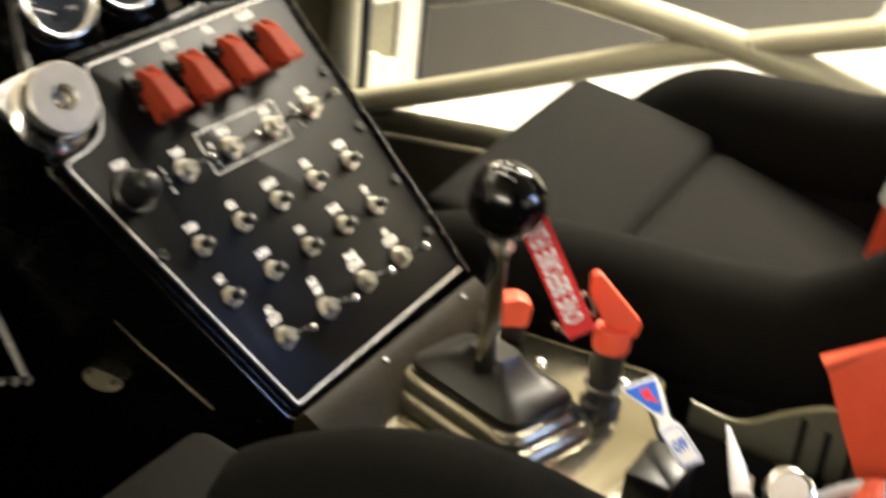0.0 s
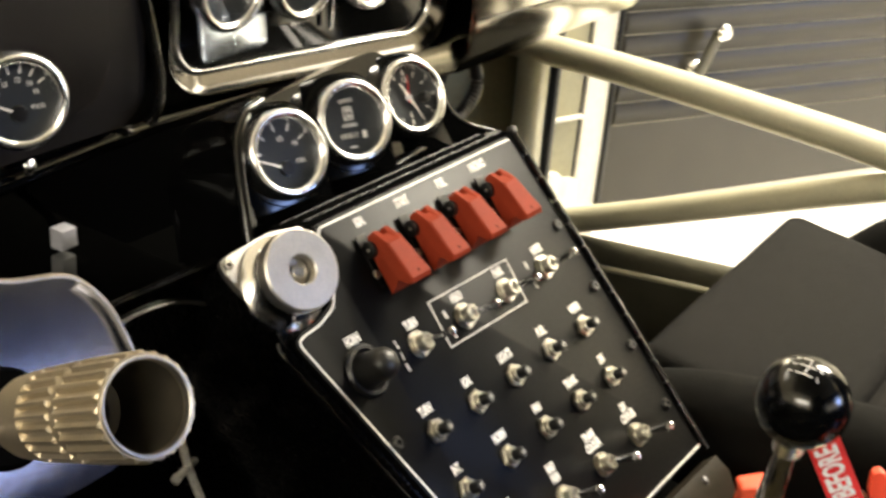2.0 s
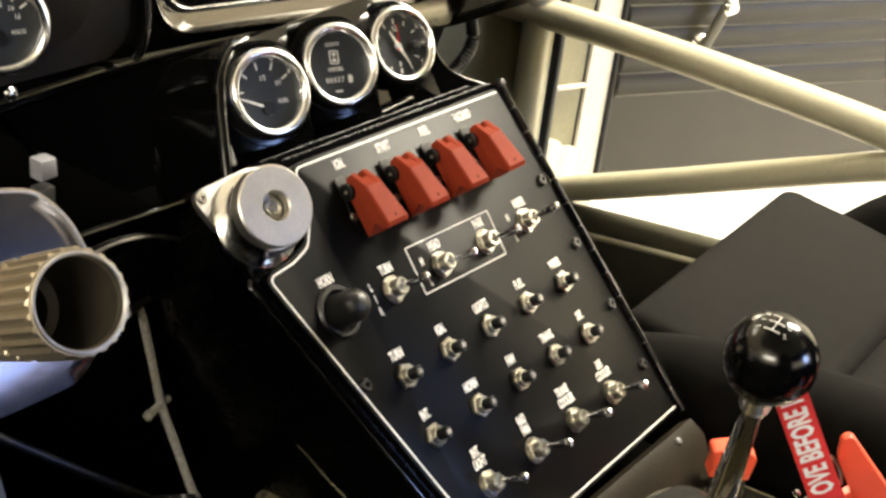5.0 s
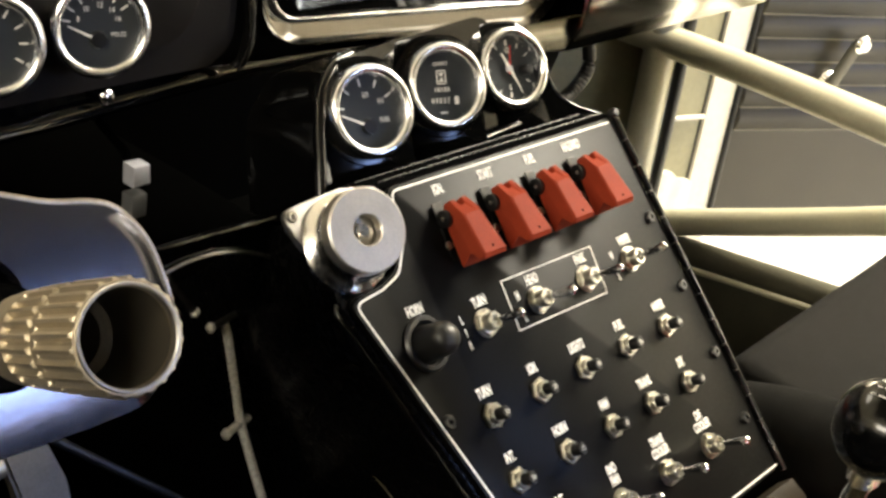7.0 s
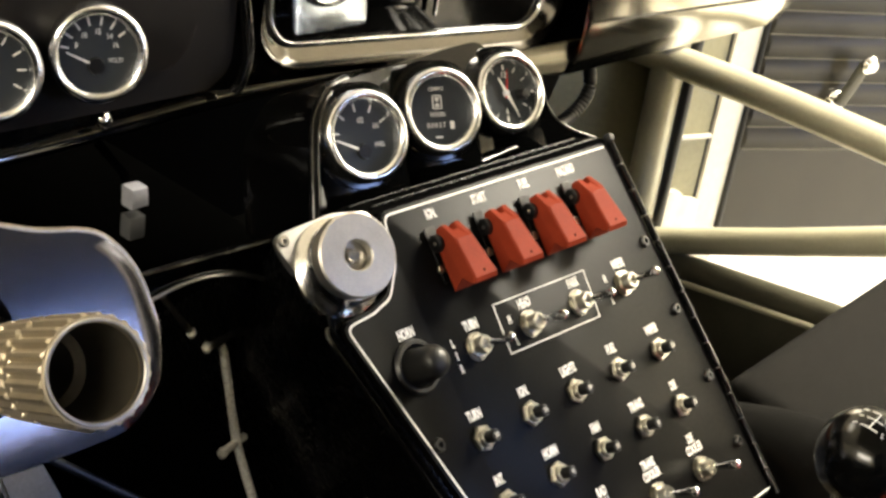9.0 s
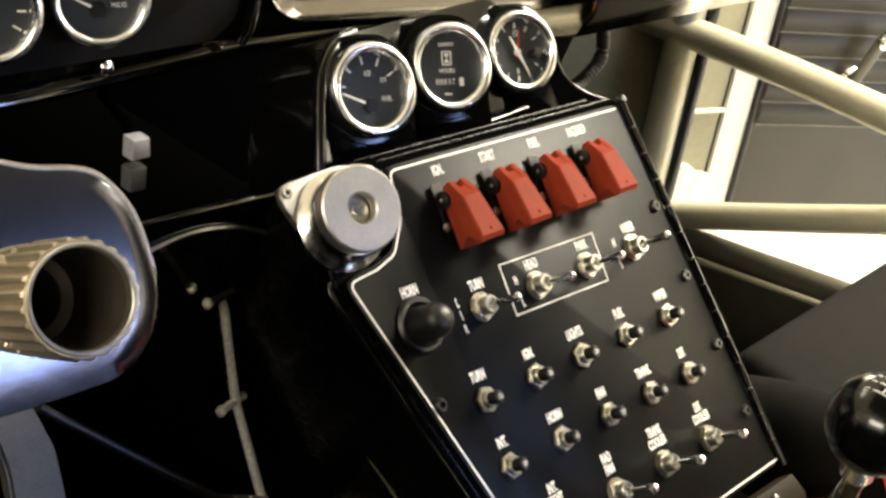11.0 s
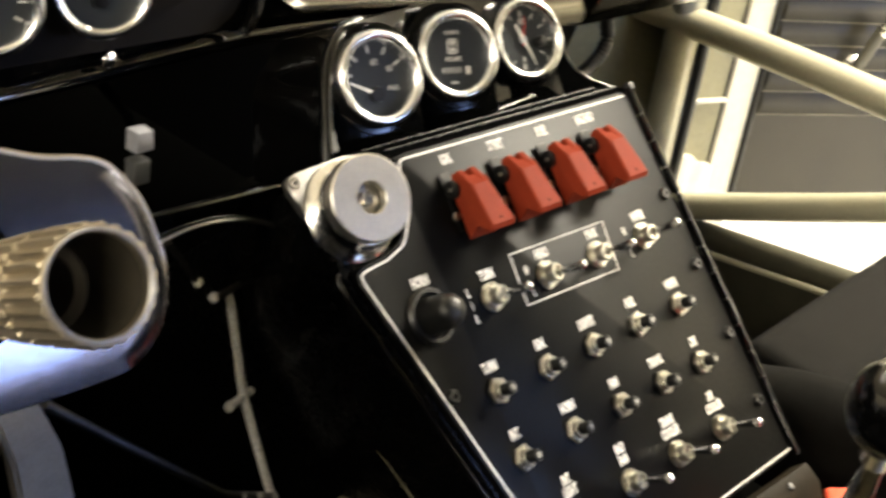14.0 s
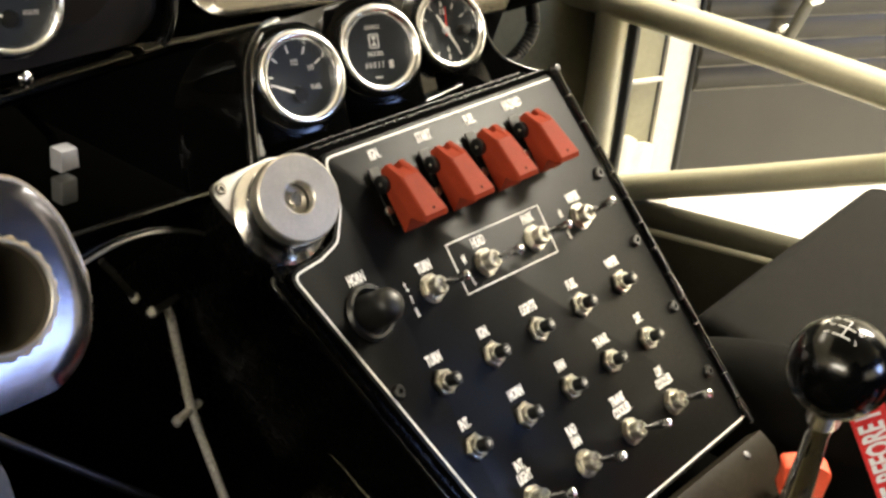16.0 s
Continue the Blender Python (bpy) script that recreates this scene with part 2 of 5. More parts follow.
def rounded(w, h, r, n=6, cx=0.0, cy=0.0):
    """Outline of a rectangle with round corners."""
    pts = []
    for sx, sy, a0 in ((1, 1, 0), (-1, 1, 90), (-1, -1, 180), (1, -1, 270)):
        for k in range(n + 1):
            a = radians(a0 + 90 * k / n)
            pts.append((cx + sx * (w / 2 - r) + r * math.cos(a), cy + sy * (h / 2 - r) + r * math.sin(a)))
    return pts


def fillet(pts, n=5):
    """Outline with each corner (x, y, radius) rounded."""
    out = []
    m = len(pts)
    for i in range(m):
        x, y, r = pts[i]
        p = Vector((x, y))
        a = (Vector(pts[i - 1][:2]) - p).normalized()
        b = (Vector(pts[(i + 1) % m][:2]) - p).normalized()
        if r <= 0:
            out.append((x, y))
            continue
        half = max(0.05, a.angle(b) / 2)
        d = r / math.tan(half)
        p0, p1 = p + a * d, p + b * d
        for k in range(n + 1):
            t = k / n
            q = (1 - t) ** 2 * p0 + 2 * t * (1 - t) * p + t * t * p1
            out.append((q.x, q.y))
    return out


def ribbon(pts, w, z0, z1, closed=False):
    """A flat painted line of width w along 2D points."""
    bm = bmesh.new()
    p = [Vector(q) for q in pts]
    n = len(p)
    rows = []
    for i in range(n):
        a = p[i - 1] if (i or closed) else p[i] * 2 - p[1]
        b = p[(i + 1) % n] if (i < n - 1 or closed) else p[i] * 2 - p[i - 1]
        d = ((p[i] - a).normalized() + (b - p[i]).normalized()).normalized()
        s = Vector((-d.y, d.x)) * w / 2
        rows.append([bm.verts.new((*(p[i] + k * s), z)) for k, z in ((-1, z0), (-1, z1), (1, z1), (1, z0))])
    for a, b in zip(rows, rows[1:] + (rows[:1] if closed else [])):
        for k in range(3):
            bm.faces.new((a[k], a[k + 1], b[k + 1], b[k]))
    return bm


def lettering(name, body, size, material, parent, m, stretch=0.75, depth=0.0002, bold=0.0):
    """Words in the built-in font as one mesh."""
    c = bpy.data.curves.new(name, "FONT")
    c.body, c.size, c.align_x, c.align_y, c.extrude, c.offset = body, size, "CENTER", "CENTER", depth, bold
    c.resolution_u = 2
    c.space_line = 0.85
    tmp = new(name + "_tmp", c)
    dg = bpy.context.evaluated_depsgraph_get()
    me = bpy.data.meshes.new_from_object(tmp.evaluated_get(dg))
    bpy.data.objects.remove(tmp)
    bpy.data.curves.remove(c)
    me.transform(Matrix.Diagonal((stretch, 1, 1, 1)))
    me.materials.clear()
    me.materials.append(material)
    ob = new(name, me)
    ob.parent = parent
    ob.matrix_basis = m
    return ob


# Frame of the switch panel: x across, y up its slope, z out of it.
PANEL = pose(0, 0, 0.5, 50, 0, 0)

# ---------- setting: garage and car shell ----------
tagged(part("garage_floor", box(-3.2, 4.2, -3.2, 4.2, -0.32, -0.27), CONCRETE), "pale smooth garage floor under bright lights", "floor", kind="structure")
for nm, b in (("wall_east", (4.2, 4.3, -3.3, 4.3)), ("wall_west", (-3.3, -3.2, -3.3, 4.3)), ("wall_north", (-3.2, 4.2, 4.2, 4.3)), ("wall_south", (-3.2, 4.2, -3.3, -3.2))):
    tagged(part(nm, box(*b, -0.32, 3.0), PLASTER), "plain pale garage wall", "wall", kind="structure")
tagged(part("ceiling", box(-3.3, 4.3, -3.3, 4.3, 3.0, 3.1), PLASTER), "plain pale garage ceiling", "ceiling", kind="structure")

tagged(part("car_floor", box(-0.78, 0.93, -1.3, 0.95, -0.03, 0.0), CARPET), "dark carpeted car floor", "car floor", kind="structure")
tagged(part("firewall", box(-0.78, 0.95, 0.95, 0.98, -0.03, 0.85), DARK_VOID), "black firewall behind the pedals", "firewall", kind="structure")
# out of view; its height sets how much west lamp light enters
tagged(part("side_wall_west", box(-0.82, -0.785, -1.3, 0.98, -0.03, 0.76), DARK_VOID), "unseen dark inner side of the driver's door, shielding lamp light", "car wall", kind="structure")
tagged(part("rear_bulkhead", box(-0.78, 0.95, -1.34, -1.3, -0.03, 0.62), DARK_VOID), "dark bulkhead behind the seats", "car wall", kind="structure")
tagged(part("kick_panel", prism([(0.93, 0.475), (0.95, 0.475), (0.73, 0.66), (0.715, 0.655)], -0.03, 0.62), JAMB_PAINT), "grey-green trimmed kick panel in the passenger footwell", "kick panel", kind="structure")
tagged(part("door_sill", box(0.89, 0.985, -1.3, 0.42, -0.03, 0.045, 0.012), BODY_PAINT), "cream painted door sill", "door sill", kind="structure")
# unseen roof and header, added to block lamps and bounce beige light
tagged(part("roof_panel", box(-0.62, 0.60, -1.3, 0.05, 1.18, 1.20, 0.008), LINING), "unseen car roof, beige inside to brighten the chrome", "car roof", kind="structure")
tagged(part("rear_header", box(-0.70, 0.84, -1.34, -1.26, 0.925, 1.2, 0.01), DARK_VOID), "unseen dark rear header that blocks lamp light", "car roof", kind="structure")

# hinge pillar of the passenger door
pillar = thing("hinge_pillar", "cream painted door hinge pillar, its recess shade painted olive", "door pillar", kind="structure")
part("pillar_post", prism(fillet([(0.981, 0.412, 0.003), (1.032, 0.3975, 0.004), (1.04, 0.47, 0.004), (0.981, 0.47, 0.003)], 4), -0.1, 0.72), BODY_PAINT, pillar, "cream outer flange")
# recess shade is painted in olive; the lit step and rib stay cream
part("recess", prism([(0.905, 0.442), (0.981, 0.4165), (0.981, 0.47), (0.905, 0.47)], -0.1, 0.72), JAMB_PAINT, pillar, "recess with its shade put into olive paint")
recess = Matrix.Translation((0.905, 0.442, 0)) @ pose(0, 0, 0, 0, 0, -18.5)
part("recess_step", prism(fillet([(0.022, -0.05, 0.002), (0.0795, -0.05, 0.002), (0.0795, 0.171, 0.006), (0.055, 0.173, 0.012), (0.042, 0.186, 0.006), (0.022, 0.186, 0.003)], 4), 0.0, 0.012, 0.003), BODY_PAINT, pillar, "", recess @ pose(0, 0, 0, 90))
part("recess_rib", box(0.026, 0.0795, -0.008, 0.0, 0.260, 0.2655, 0.0015), BODY_PAINT, pillar, "", recess)
part("joint_line", box(0.0775, 0.0802, -0.0015, 0.001, 0.17, 0.70), BLACK_RUBBER, pillar, "dark joint gap", recess)
part("weather_seal", tube([(0.915, 0.428, -0.1), (0.915, 0.428, 0.3), (0.917, 0.430, 0.7)], 0.0082, 10), BLACK_RUBBER, pillar, "black rubber door seal")
part("pillar_bolt", lathe([(0, 0.005), (0.006, 0.004), (0.007, 0)], 6), DULL_STEEL, pillar, "", Matrix.Translation((0.973, 0.4185, 0.335)) @ pose(0, 0, 0, 90))

# inner sill below the cage, with a light bead along its top
sill = thing("sill_trim", "dark olive inner sill trim with a pale beaded top edge", "sill trim", kind="structure")
top_line = [(0.43, 0.086), (0.355, 0.0965), (0.17, 0.122), (-0.2, 0.165), (-0.9, 0.20)]
bm = bmesh.new()
rows = [[bm.verts.new(p) for p in ((0.876, y, -0.02), (0.876, y, z), (0.888, y, z), (0.888, y, -0.02))] for y, z in top_line]
for a, b in zip(rows, rows[1:]):
    for k in range(3):
        bm.faces.new((a[k], a[k + 1], b[k + 1], b[k]))
part("trim_sheet", bm, SEAL_OLIVE, sill)
part("bead", tube([(0.876, y, z) for y, z in top_line], 0.0042, 8), CAGE_PAINT, sill, "pale painted bead")

# tunnel
bm = bmesh.new()
prof = [(-0.10, 0.0), (-0.085, 0.22), (-0.05, 0.29), (-0.02, 0.305), (0.20, 0.305), (0.225, 0.29), (0.245, 0.2), (0.25, 0.0)]
rows = [[bm.verts.new((min(x, lim - 0.06 * (0.305 - z)), y, z)) for x, z in prof] for y, lim in ((-1.28, 0.16), (-0.62, 0.16), (-0.325, 0.165), (-0.305, 0.3), (-0.12, 0.3), (0.3, 0.3), (0.94, 0.3))]
for a, b in zip(rows, rows[1:]):
    for i in range(len(prof) - 1):
        bm.faces.new((a[i], a[i + 1], b[i + 1], b[i]))
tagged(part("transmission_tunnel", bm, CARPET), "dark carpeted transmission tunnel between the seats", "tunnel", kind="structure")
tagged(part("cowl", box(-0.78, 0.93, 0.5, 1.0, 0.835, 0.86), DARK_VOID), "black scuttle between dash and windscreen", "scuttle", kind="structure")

# ---------- console and switch panel ----------
OUT = fillet([(0.163, 0.0757, 0.003), (-0.0615, 0.0757, 0.007), (-0.064, 0.060, 0.004), (-0.0655, 0.046, 0.012), (-0.078, 0.029, 0.012), (-0.093, 0.024, 0.008), (-0.1195, 0.0215, 0.007),
              (-0.0445, -0.2035, 0.006), (0.1955, -0.197, 0.006)], 5)
console = thing("switch_console", "gloss black centre console carrying the switch panel", "console", PANEL)
body_out = fillet([(0.168, 0.080, 0.005), (-0.118, 0.080, 0.012), (-0.1225, 0.0185, 0.01), (-0.048, -0.207, 0.01), (0.199, -0.2, 0.008)], 4)
shell = bmesh.new()
rings = [[shell.verts.new((x * k + dx * max(0.0, 0.17 - x) / 0.3, y * k, z)) for x, y in body_out] for z, k, dx in ((-0.0045, 0.985, 0.0), (-0.0062, 0.998, 0.0005), (-0.009, 1.0, 0.0015), (-0.36, 1.0, 0.1))]
for a, b in zip(rings, rings[1:]):
    for i in range(len(a)):
        shell.faces.new((a[i], a[(i + 1) % len(a)], b[(i + 1) % len(a)], b[i]))
shell.faces.new(rings[0])
shell.faces.new(rings[-1][::-1])
part("console_body", shell, CONSOLE_PAINT, console)
def side_point(u, v, out=0.0):
    """Point of the console's left side: u down the panel's edge (0 to 1), v metres below the panel's face."""
    x, y = -0.1225 + 0.0745 * u, 0.0185 - 0.2255 * u
    return Vector((x + 0.1 * (0.17 - x) / 0.3 * (v - 0.009) / 0.351 - out, y - 0.3 * out, -v))


BARE_EDGE = mat("scuffed_bare_edge", (0.2, 0.18, 0.125), 0.5, 0.2, 0.5, 120, 0.2, 300)
for line, r in (([(0.327, 0.1078), (0.352, 0.1042), (0.389, 0.0994), (0.431, 0.0968), (0.507, 0.0941), (0.594, 0.0938), (0.68, 0.0905), (0.78, 0.0862), (0.884, 0.0818)], 0.0017), ([(0.365, 0.1075), (0.403, 0.1113), (0.467, 0.1104), (0.558, 0.1112)], 0.0009)):
    pts = spline([side_point(u, v, 0.0004) for u, v in line], 3)
    part("side_scuff", tube(pts, [r * (0.35 + 0.65 * math.sin(math.pi * (0.12 + 0.8 * (k / len(pts)) ** 0.6))) for k in range(len(pts))], 8), BARE_EDGE, console, "scuffed bare edge")

part("edge_bead", tube([(-0.1215, 0.0225, -0.0075), (-0.1242, 0.018, -0.0075), (-0.122, 0.010, -0.0075), (-0.0515, -0.2035, -0.0075), (-0.047, -0.2085, -0.0075)], 0.0022, 10), GLOSS_BLACK, console, "rounded gloss edge")

panel = thing("instrument_panel", "satin black aluminium switch panel with white lettering and red guards", "switch panel", PANEL)
part("face_plate", prism(OUT, -0.004, 0.0, 0.0008, 2), PANEL_BLACK, panel)
inset = fillet([(0.1605, 0.0728, 0.002), (-0.0585, 0.0728, 0.006), (-0.0612, 0.060, 0.004), (-0.0628, 0.0445, 0.013), (-0.0765, 0.0262, 0.013), (-0.0925, 0.0212, 0.008), (-0.1155, 0.0187, 0.005),
                (-0.0420, -0.2005, 0.004), (0.1925, -0.1942, 0.004)], 5)
part("border_line", ribbon(inset[5:-6] + [(0.196, -0.1941)], 0.0012, 0.0, 0.00025, False), WHITE_INK, panel, "thin white border line")
part("lamp_frame_line", ribbon([(0, 0), (0.0912, -0.0012), (0.0905, -0.0335), (0.0002, -0.0322)], 0.00105, 0.0, 0.00025, True), WHITE_INK, panel, "white box round the lamp switches")


def panel_screw(x, y):
    s = part("panel_screw", lathe([(0.0018, 0.0012), (0.0018, 0.0026), (0.0034, 0.0026), (0.0042, 0.0016), (0.0044, 0.0)], 14), SCREW_BLACK, panel)
    s.location = (x, y, 0.0)
    return s


for x, y in ((0.1624, 0.0013), (0.1682, -0.0508), (0.1754, -0.1027), (0.1802, -0.1535), (-0.0825, -0.0628)):
    panel_screw(x, y)

# piano hinge down the outer edge
hinge_a, hinge_b = Vector((0.1658, 0.0775, 0.001)), Vector((0.2, -0.2, 0.001))
nk = 14
for i in range(nk):
    a, b = hinge_a.lerp(hinge_b, (i + 0.01) / nk), hinge_a.lerp(hinge_b, (i + 0.99) / nk)
    part("hinge_knuckle", tube([a, a.lerp(b, 0.02), b.lerp(a, 0.02), b], [0.0017, 0.0027, 0.0027, 0.0017], 10), GLOSS_BLACK, panel)
part("hinge_rod", tube([hinge_a, hinge_b], 0.0018, 8), DULL_STEEL, panel)
part("hinge_pin", lathe([(0, 0.004), (0.0024, 0.0036), (0.0036, 0.002), (0.0036, -0.002), (0, -0.003)], 12), BLACK_PLASTIC, panel).location = hinge_a


def word(body, x, y, size=0.0086):
    lettering("lettering", body, size, WHITE_INK, panel, pose(x, y, 0.0002), 0.53, 0.0001, 0.00028)


# ---- switches ----
def hexagon(r, turn=0.0):
    return [(r * math.cos(radians(60 * k + turn)), r * math.sin(radians(60 * k + turn))) for k in range(6)]


def toggle(x, y, lean, turn, cat_label):
    """Bat-handle toggle: nut, threaded collar, lever. lean: degrees towards the panel's foot."""
    t = thing("toggle_switch", cat_label, "toggle switch", PANEL @ pose(x, y, 0), "toggle switches on the panel")
    part("washer", lathe([(0.0062, 0.0), (0.0088, 0.0), (0.0088, 0.0008), (0.0062, 0.0008)], 20), NICKEL, t)
    part("nut", prism(hexagon(0.0087, turn), 0.0008, 0.0034, 0.0006, 1), NICKEL, t)
    part("collar", lathe([(0.0058, 0.0034), (0.0056, 0.0085), (0.005, 0.0095), (0.0038, 0.0095), (0.0034, 0.0075), (0, 0.0075)], 18), NICKEL, t)
    lever = lathe([(0, 0.0), (0.0015, 0.0), (0.0017, 0.006), (0.0026, 0.017), (0.0031, 0.0215), (0.0028, 0.0235), (0.0015, 0.0247), (0, 0.025)], 14)
    part("lever", lever, CHROME, t, "", pose(0, 0, 0.0078, lean, 0, 0))
    return t


def breaker(x, y, turn, rating):
    b = thing("circuit_breaker", "black push button circuit breaker with a bright hexagon nut", "circuit breaker", PANEL @ pose(x, y, 0), "circuit breakers on the panel")
    part("nut", prism(hexagon(0.0082, turn), 0.0, 0.0032, 0.0006, 1), NICKEL, b)
    part("collar", lathe([(0.0056, 0.0032), (0.0055, 0.006), (0.005, 0.0066), (0.0042, 0.0066), (0.0042, 0.005), (0, 0.005)], 18), NICKEL, b)
    btn = part("button", lathe([(0.0038, 0.005), (0.0038, 0.0128), (0.0032, 0.0136), (0, 0.0137)], 16), BLACK_PLASTIC, b)
    lettering("rating", rating, 0.0042, WHITE_INK, btn, pose(0, 0, 0.0137), 0.8, 0.0001)
    return b


rnd = random.Random(4)
for x, words, lean in ((-0.0255, "TURN", 2), (0.0251, "HEAD", 3), (0.0752, "PARK", 2), (0.1252, "WIPER", -2)):
    toggle(x, -0.0195, lean, rnd.uniform(0, 60), "chrome bat-handle toggle switch standing straight out of the panel")
    word(words, x + 0.0015, -0.0062)
for x, words in ((-0.0217, "INT.\nLIGHT"), (0.0308, "RAD\nFAN"), (0.0815, "TRANS\nCOOLER"), (0.1318, "DIF.\nCOOLER")):
    toggle(x, -0.1565, 4, rnd.uniform(0, 60), "chrome bat-handle toggle switch in the lowest row of the panel")
    word(words, x + 0.0005, -0.1385)
for xs, y, names in (((-0.0485, -0.003, 0.0418, 0.088, 0.1342), -0.0705, ("TURN", "IGN.", "LIGHTS", "FUEL", "WIPER")), ((-0.048, 0.0003, 0.0463, 0.0914, 0.135), -0.1115, ("INT.", "HORN", "FAN", "TRANS.", "DIF."))):
    for x, nm in zip(xs, names):
        breaker(x, y, rnd.uniform(0, 60), "20" if nm != "HORN" else "15")
        word(nm, x + 0.0008, y + 0.0142)
for x, y, s in ((-0.0435, -0.0125, "L"), (-0.0435, -0.0205, "I"), (-0.0435, -0.0285, "R"), (0.0092, -0.0125, "H"), (0.0092, -0.0265, "L"), (0.1085, -0.0125, "H"), (0.1085, -0.0275, "L")):
    word(s, x, y, 0.0072)
word("HORN", -0.0755, 0.0035)

# horn button
horn = thing("horn_button", "black rubber domed horn button in a dark ring", "push button", PANEL @ pose(-0.0765, -0.0165, 0))
part("ring", lathe([(0.0125, 0.0), (0.0165, 0.0), (0.0168, 0.0012), (0.0155, 0.003), (0.0135, 0.003), (0.0125, 0.001)], 32, True), SCREW_BLACK, horn)
part("dome", lathe([(0.0112, 0.0), (0.0104, 0.006), (0.0101, 0.0145), (0.0094, 0.0183), (0.0075, 0.0213), (0.0043, 0.0230), (0, 0.0236)], 32), BLACK_RUBBER, horn)


def guarded_switch(x, y):
    """Toggle under a red flip-up guard: black base plate, hinge ears, faceted cover."""
    g = thing("guarded_switch", "toggle switch under a closed red plastic flip guard", "guarded switch", PANEL @ pose(x, y, 0), "red guarded switches")
    part("base", prism(rounded(0.0220, 0.032, 0.002, 3, 0.0, 0.0075), 0.0, 0.0016, 0.0004, 1), PANEL_BLACK, g, "black guard base plate")
    for s in (-1, 1):
        ear = lathe([(0, 0.0026), (0.0042, 0.0026), (0.0054, 0.002), (0.0056, 0.0), (0, 0.0)], 22)
        part("hinge_ear", ear, BLACK_PLASTIC, g, "round black hinge ear", Matrix.Translation((s * 0.0094, 0.0160, 0.0060)) @ pose(0, 0, 0, 0, s * 90, 0))
        part("ear_rivet", lathe([(0, 0.001), (0.0009, 0.0008), (0.0013, 0.0)], 10), STEEL, g, "", Matrix.Translation((s * 0.0119, 0.0160, 0.0062)) @ pose(0, 0, 0, 0, s * 90, 0))
    part("base_tab", prism(rounded(0.0085, 0.0085, 0.0008, 2, -0.0083, 0.0228), 0.0016, 0.0030, 0.0003, 1), SCREW_BLACK, g, "dull grey tab")
    part("side_nut", prism(hexagon(0.0028, 15), 0.0, 0.0022, 0.0004, 1), NICKEL, g, "", pose(-0.0112, 0.0005, 0.0016))
    # cover: side outline in (y, z) with its half width, rising towards the free end
    prof = [(0.0250, 0.0122, 0.0071), (0.0141, 0.0200, 0.0080), (-0.0116, 0.0264, 0.0101), (-0.0146, 0.0246, 0.0106), (-0.0138, 0.0205, 0.0108), (-0.0080, 0.0180, 0.0107), (-0.0148, 0.0065, 0.0106), (0.0120, 0.0046, 0.0090), (0.0240, 0.0070, 0.0076)]
    bm = bmesh.new()
    n = len(prof)
    cols = []
    for k in (-1.0, -0.5, -0.3, 0.3, 0.5, 1.0):
        dip = 0.0 if abs(k) > 0.4 else 0.0045
        cols.append([bm.verts.new((k * w, yy - (dip if i in (0, n - 1) else 0.0), z + (dip * 0.5 if i == 0 else 0.0))) for i, (yy, z, w) in enumerate(prof)])
    for a, b in zip(cols, cols[1:]):
        for i in range(n):
            j = (i + 1) % n
            bm.faces.new((a[i], a[j], b[j], b[i]))
    bm.faces.new(cols[0])
    bm.faces.new(cols[-1][::-1])
    tops = [e for e in bm.edges if abs(e.verts[0].co.x - e.verts[1].co.x) < 0.004 and min(v.co.z for v in e.verts) > 0.013 and min(abs(v.co.x) for v in e.verts) > 0.0068]
    bmesh.ops.bevel(bm, geom=tops, offset=0.0016, segments=3, affect="EDGES", profile=0.5)
    cover = part("cover", bm, RED_GUARD, g, "red faceted guard cover", smooth=False)
    part("dimple", lathe([(0, 0.0002), (0.0009, 0.0002), (0.0009, -0.0008)], 8), DARK_VOID, cover, "", pose(0, -0.0085, 0.0256, -14))
    return g


for x, words in ((-0.0215, "IGN."), (0.0227, "START"), (0.067, "FUEL"), (0.1112, "HAZARD")):
    guarded_switch(x, 0.031)
    word(words, x - 0.0005, 0.0655)

clip = thing("floor_clip", "dull oval metal clip on the tunnel's carpeted shoulder", "clip", Matrix.Translation((-0.0445, 0.051, 0.2935)) @ pose(0, 0, 0, 0, -26.5, 0))
part("plate", lathe([(0, 0.004), (0.0065, 0.0036), (0.009, 0.0022), (0.01, 0), (0, 0)], 24), BARE_EDGE, clip, "", Matrix.Diagonal((1.0, 1.9, 1, 1)))
for y in (-0.012, 0.012):
    part("rivet", lathe([(0, 0.0055), (0.002, 0.005), (0.0028, 0.003)], 12), DULL_STEEL, clip, "", pose(0.0, y, 0.0))

# polished boss at the panel's corner
boss = thing("aluminium_boss", "polished aluminium pulley-like boss on a bolted plate", "boss", PANEL)
part("mounting_plate", prism(fillet([(-0.146, 0.080, 0.008), (-0.139, 0.058, 0.02), (-0.125, 0.033, 0.014), (-0.105, 0.0255, 0.012), (-0.084, 0.034, 0.016), (-0.0715, 0.05, 0.014), (-0.0705, 0.078, 0.008), (-0.1, 0.083, 0.02)], 5), 0.0, 0.0045, 0.0008), SATIN_ALU, boss)
bm = lathe([(0.0, 0.0), (0.0285, 0.0), (0.0285, 0.003), (0.0245, 0.006), (0.0215, 0.011), (0.0215, 0.018), (0, 0.018)], 48)
part("hub", bm, ALUMINIUM, boss, "", pose(-0.1105, 0.0525, 0.0045, 2, -6, 0))
bm = lathe([(0.0085, 0.004), (0.0085, 0.0095), (0.0092, 0.0102), (0.0228, 0.0102), (0.0238, 0.0092), (0.0238, 0.001), (0.0228, 0.0), (0.0, 0.0), (0.0, 0.002), (0.0085, 0.002)], 56)
disc = part("disc", bm, BRUSHED_ALU, boss, "machined face with a centre bore", pose(-0.1135, 0.0548, 0.0225, 4, -12, 0))
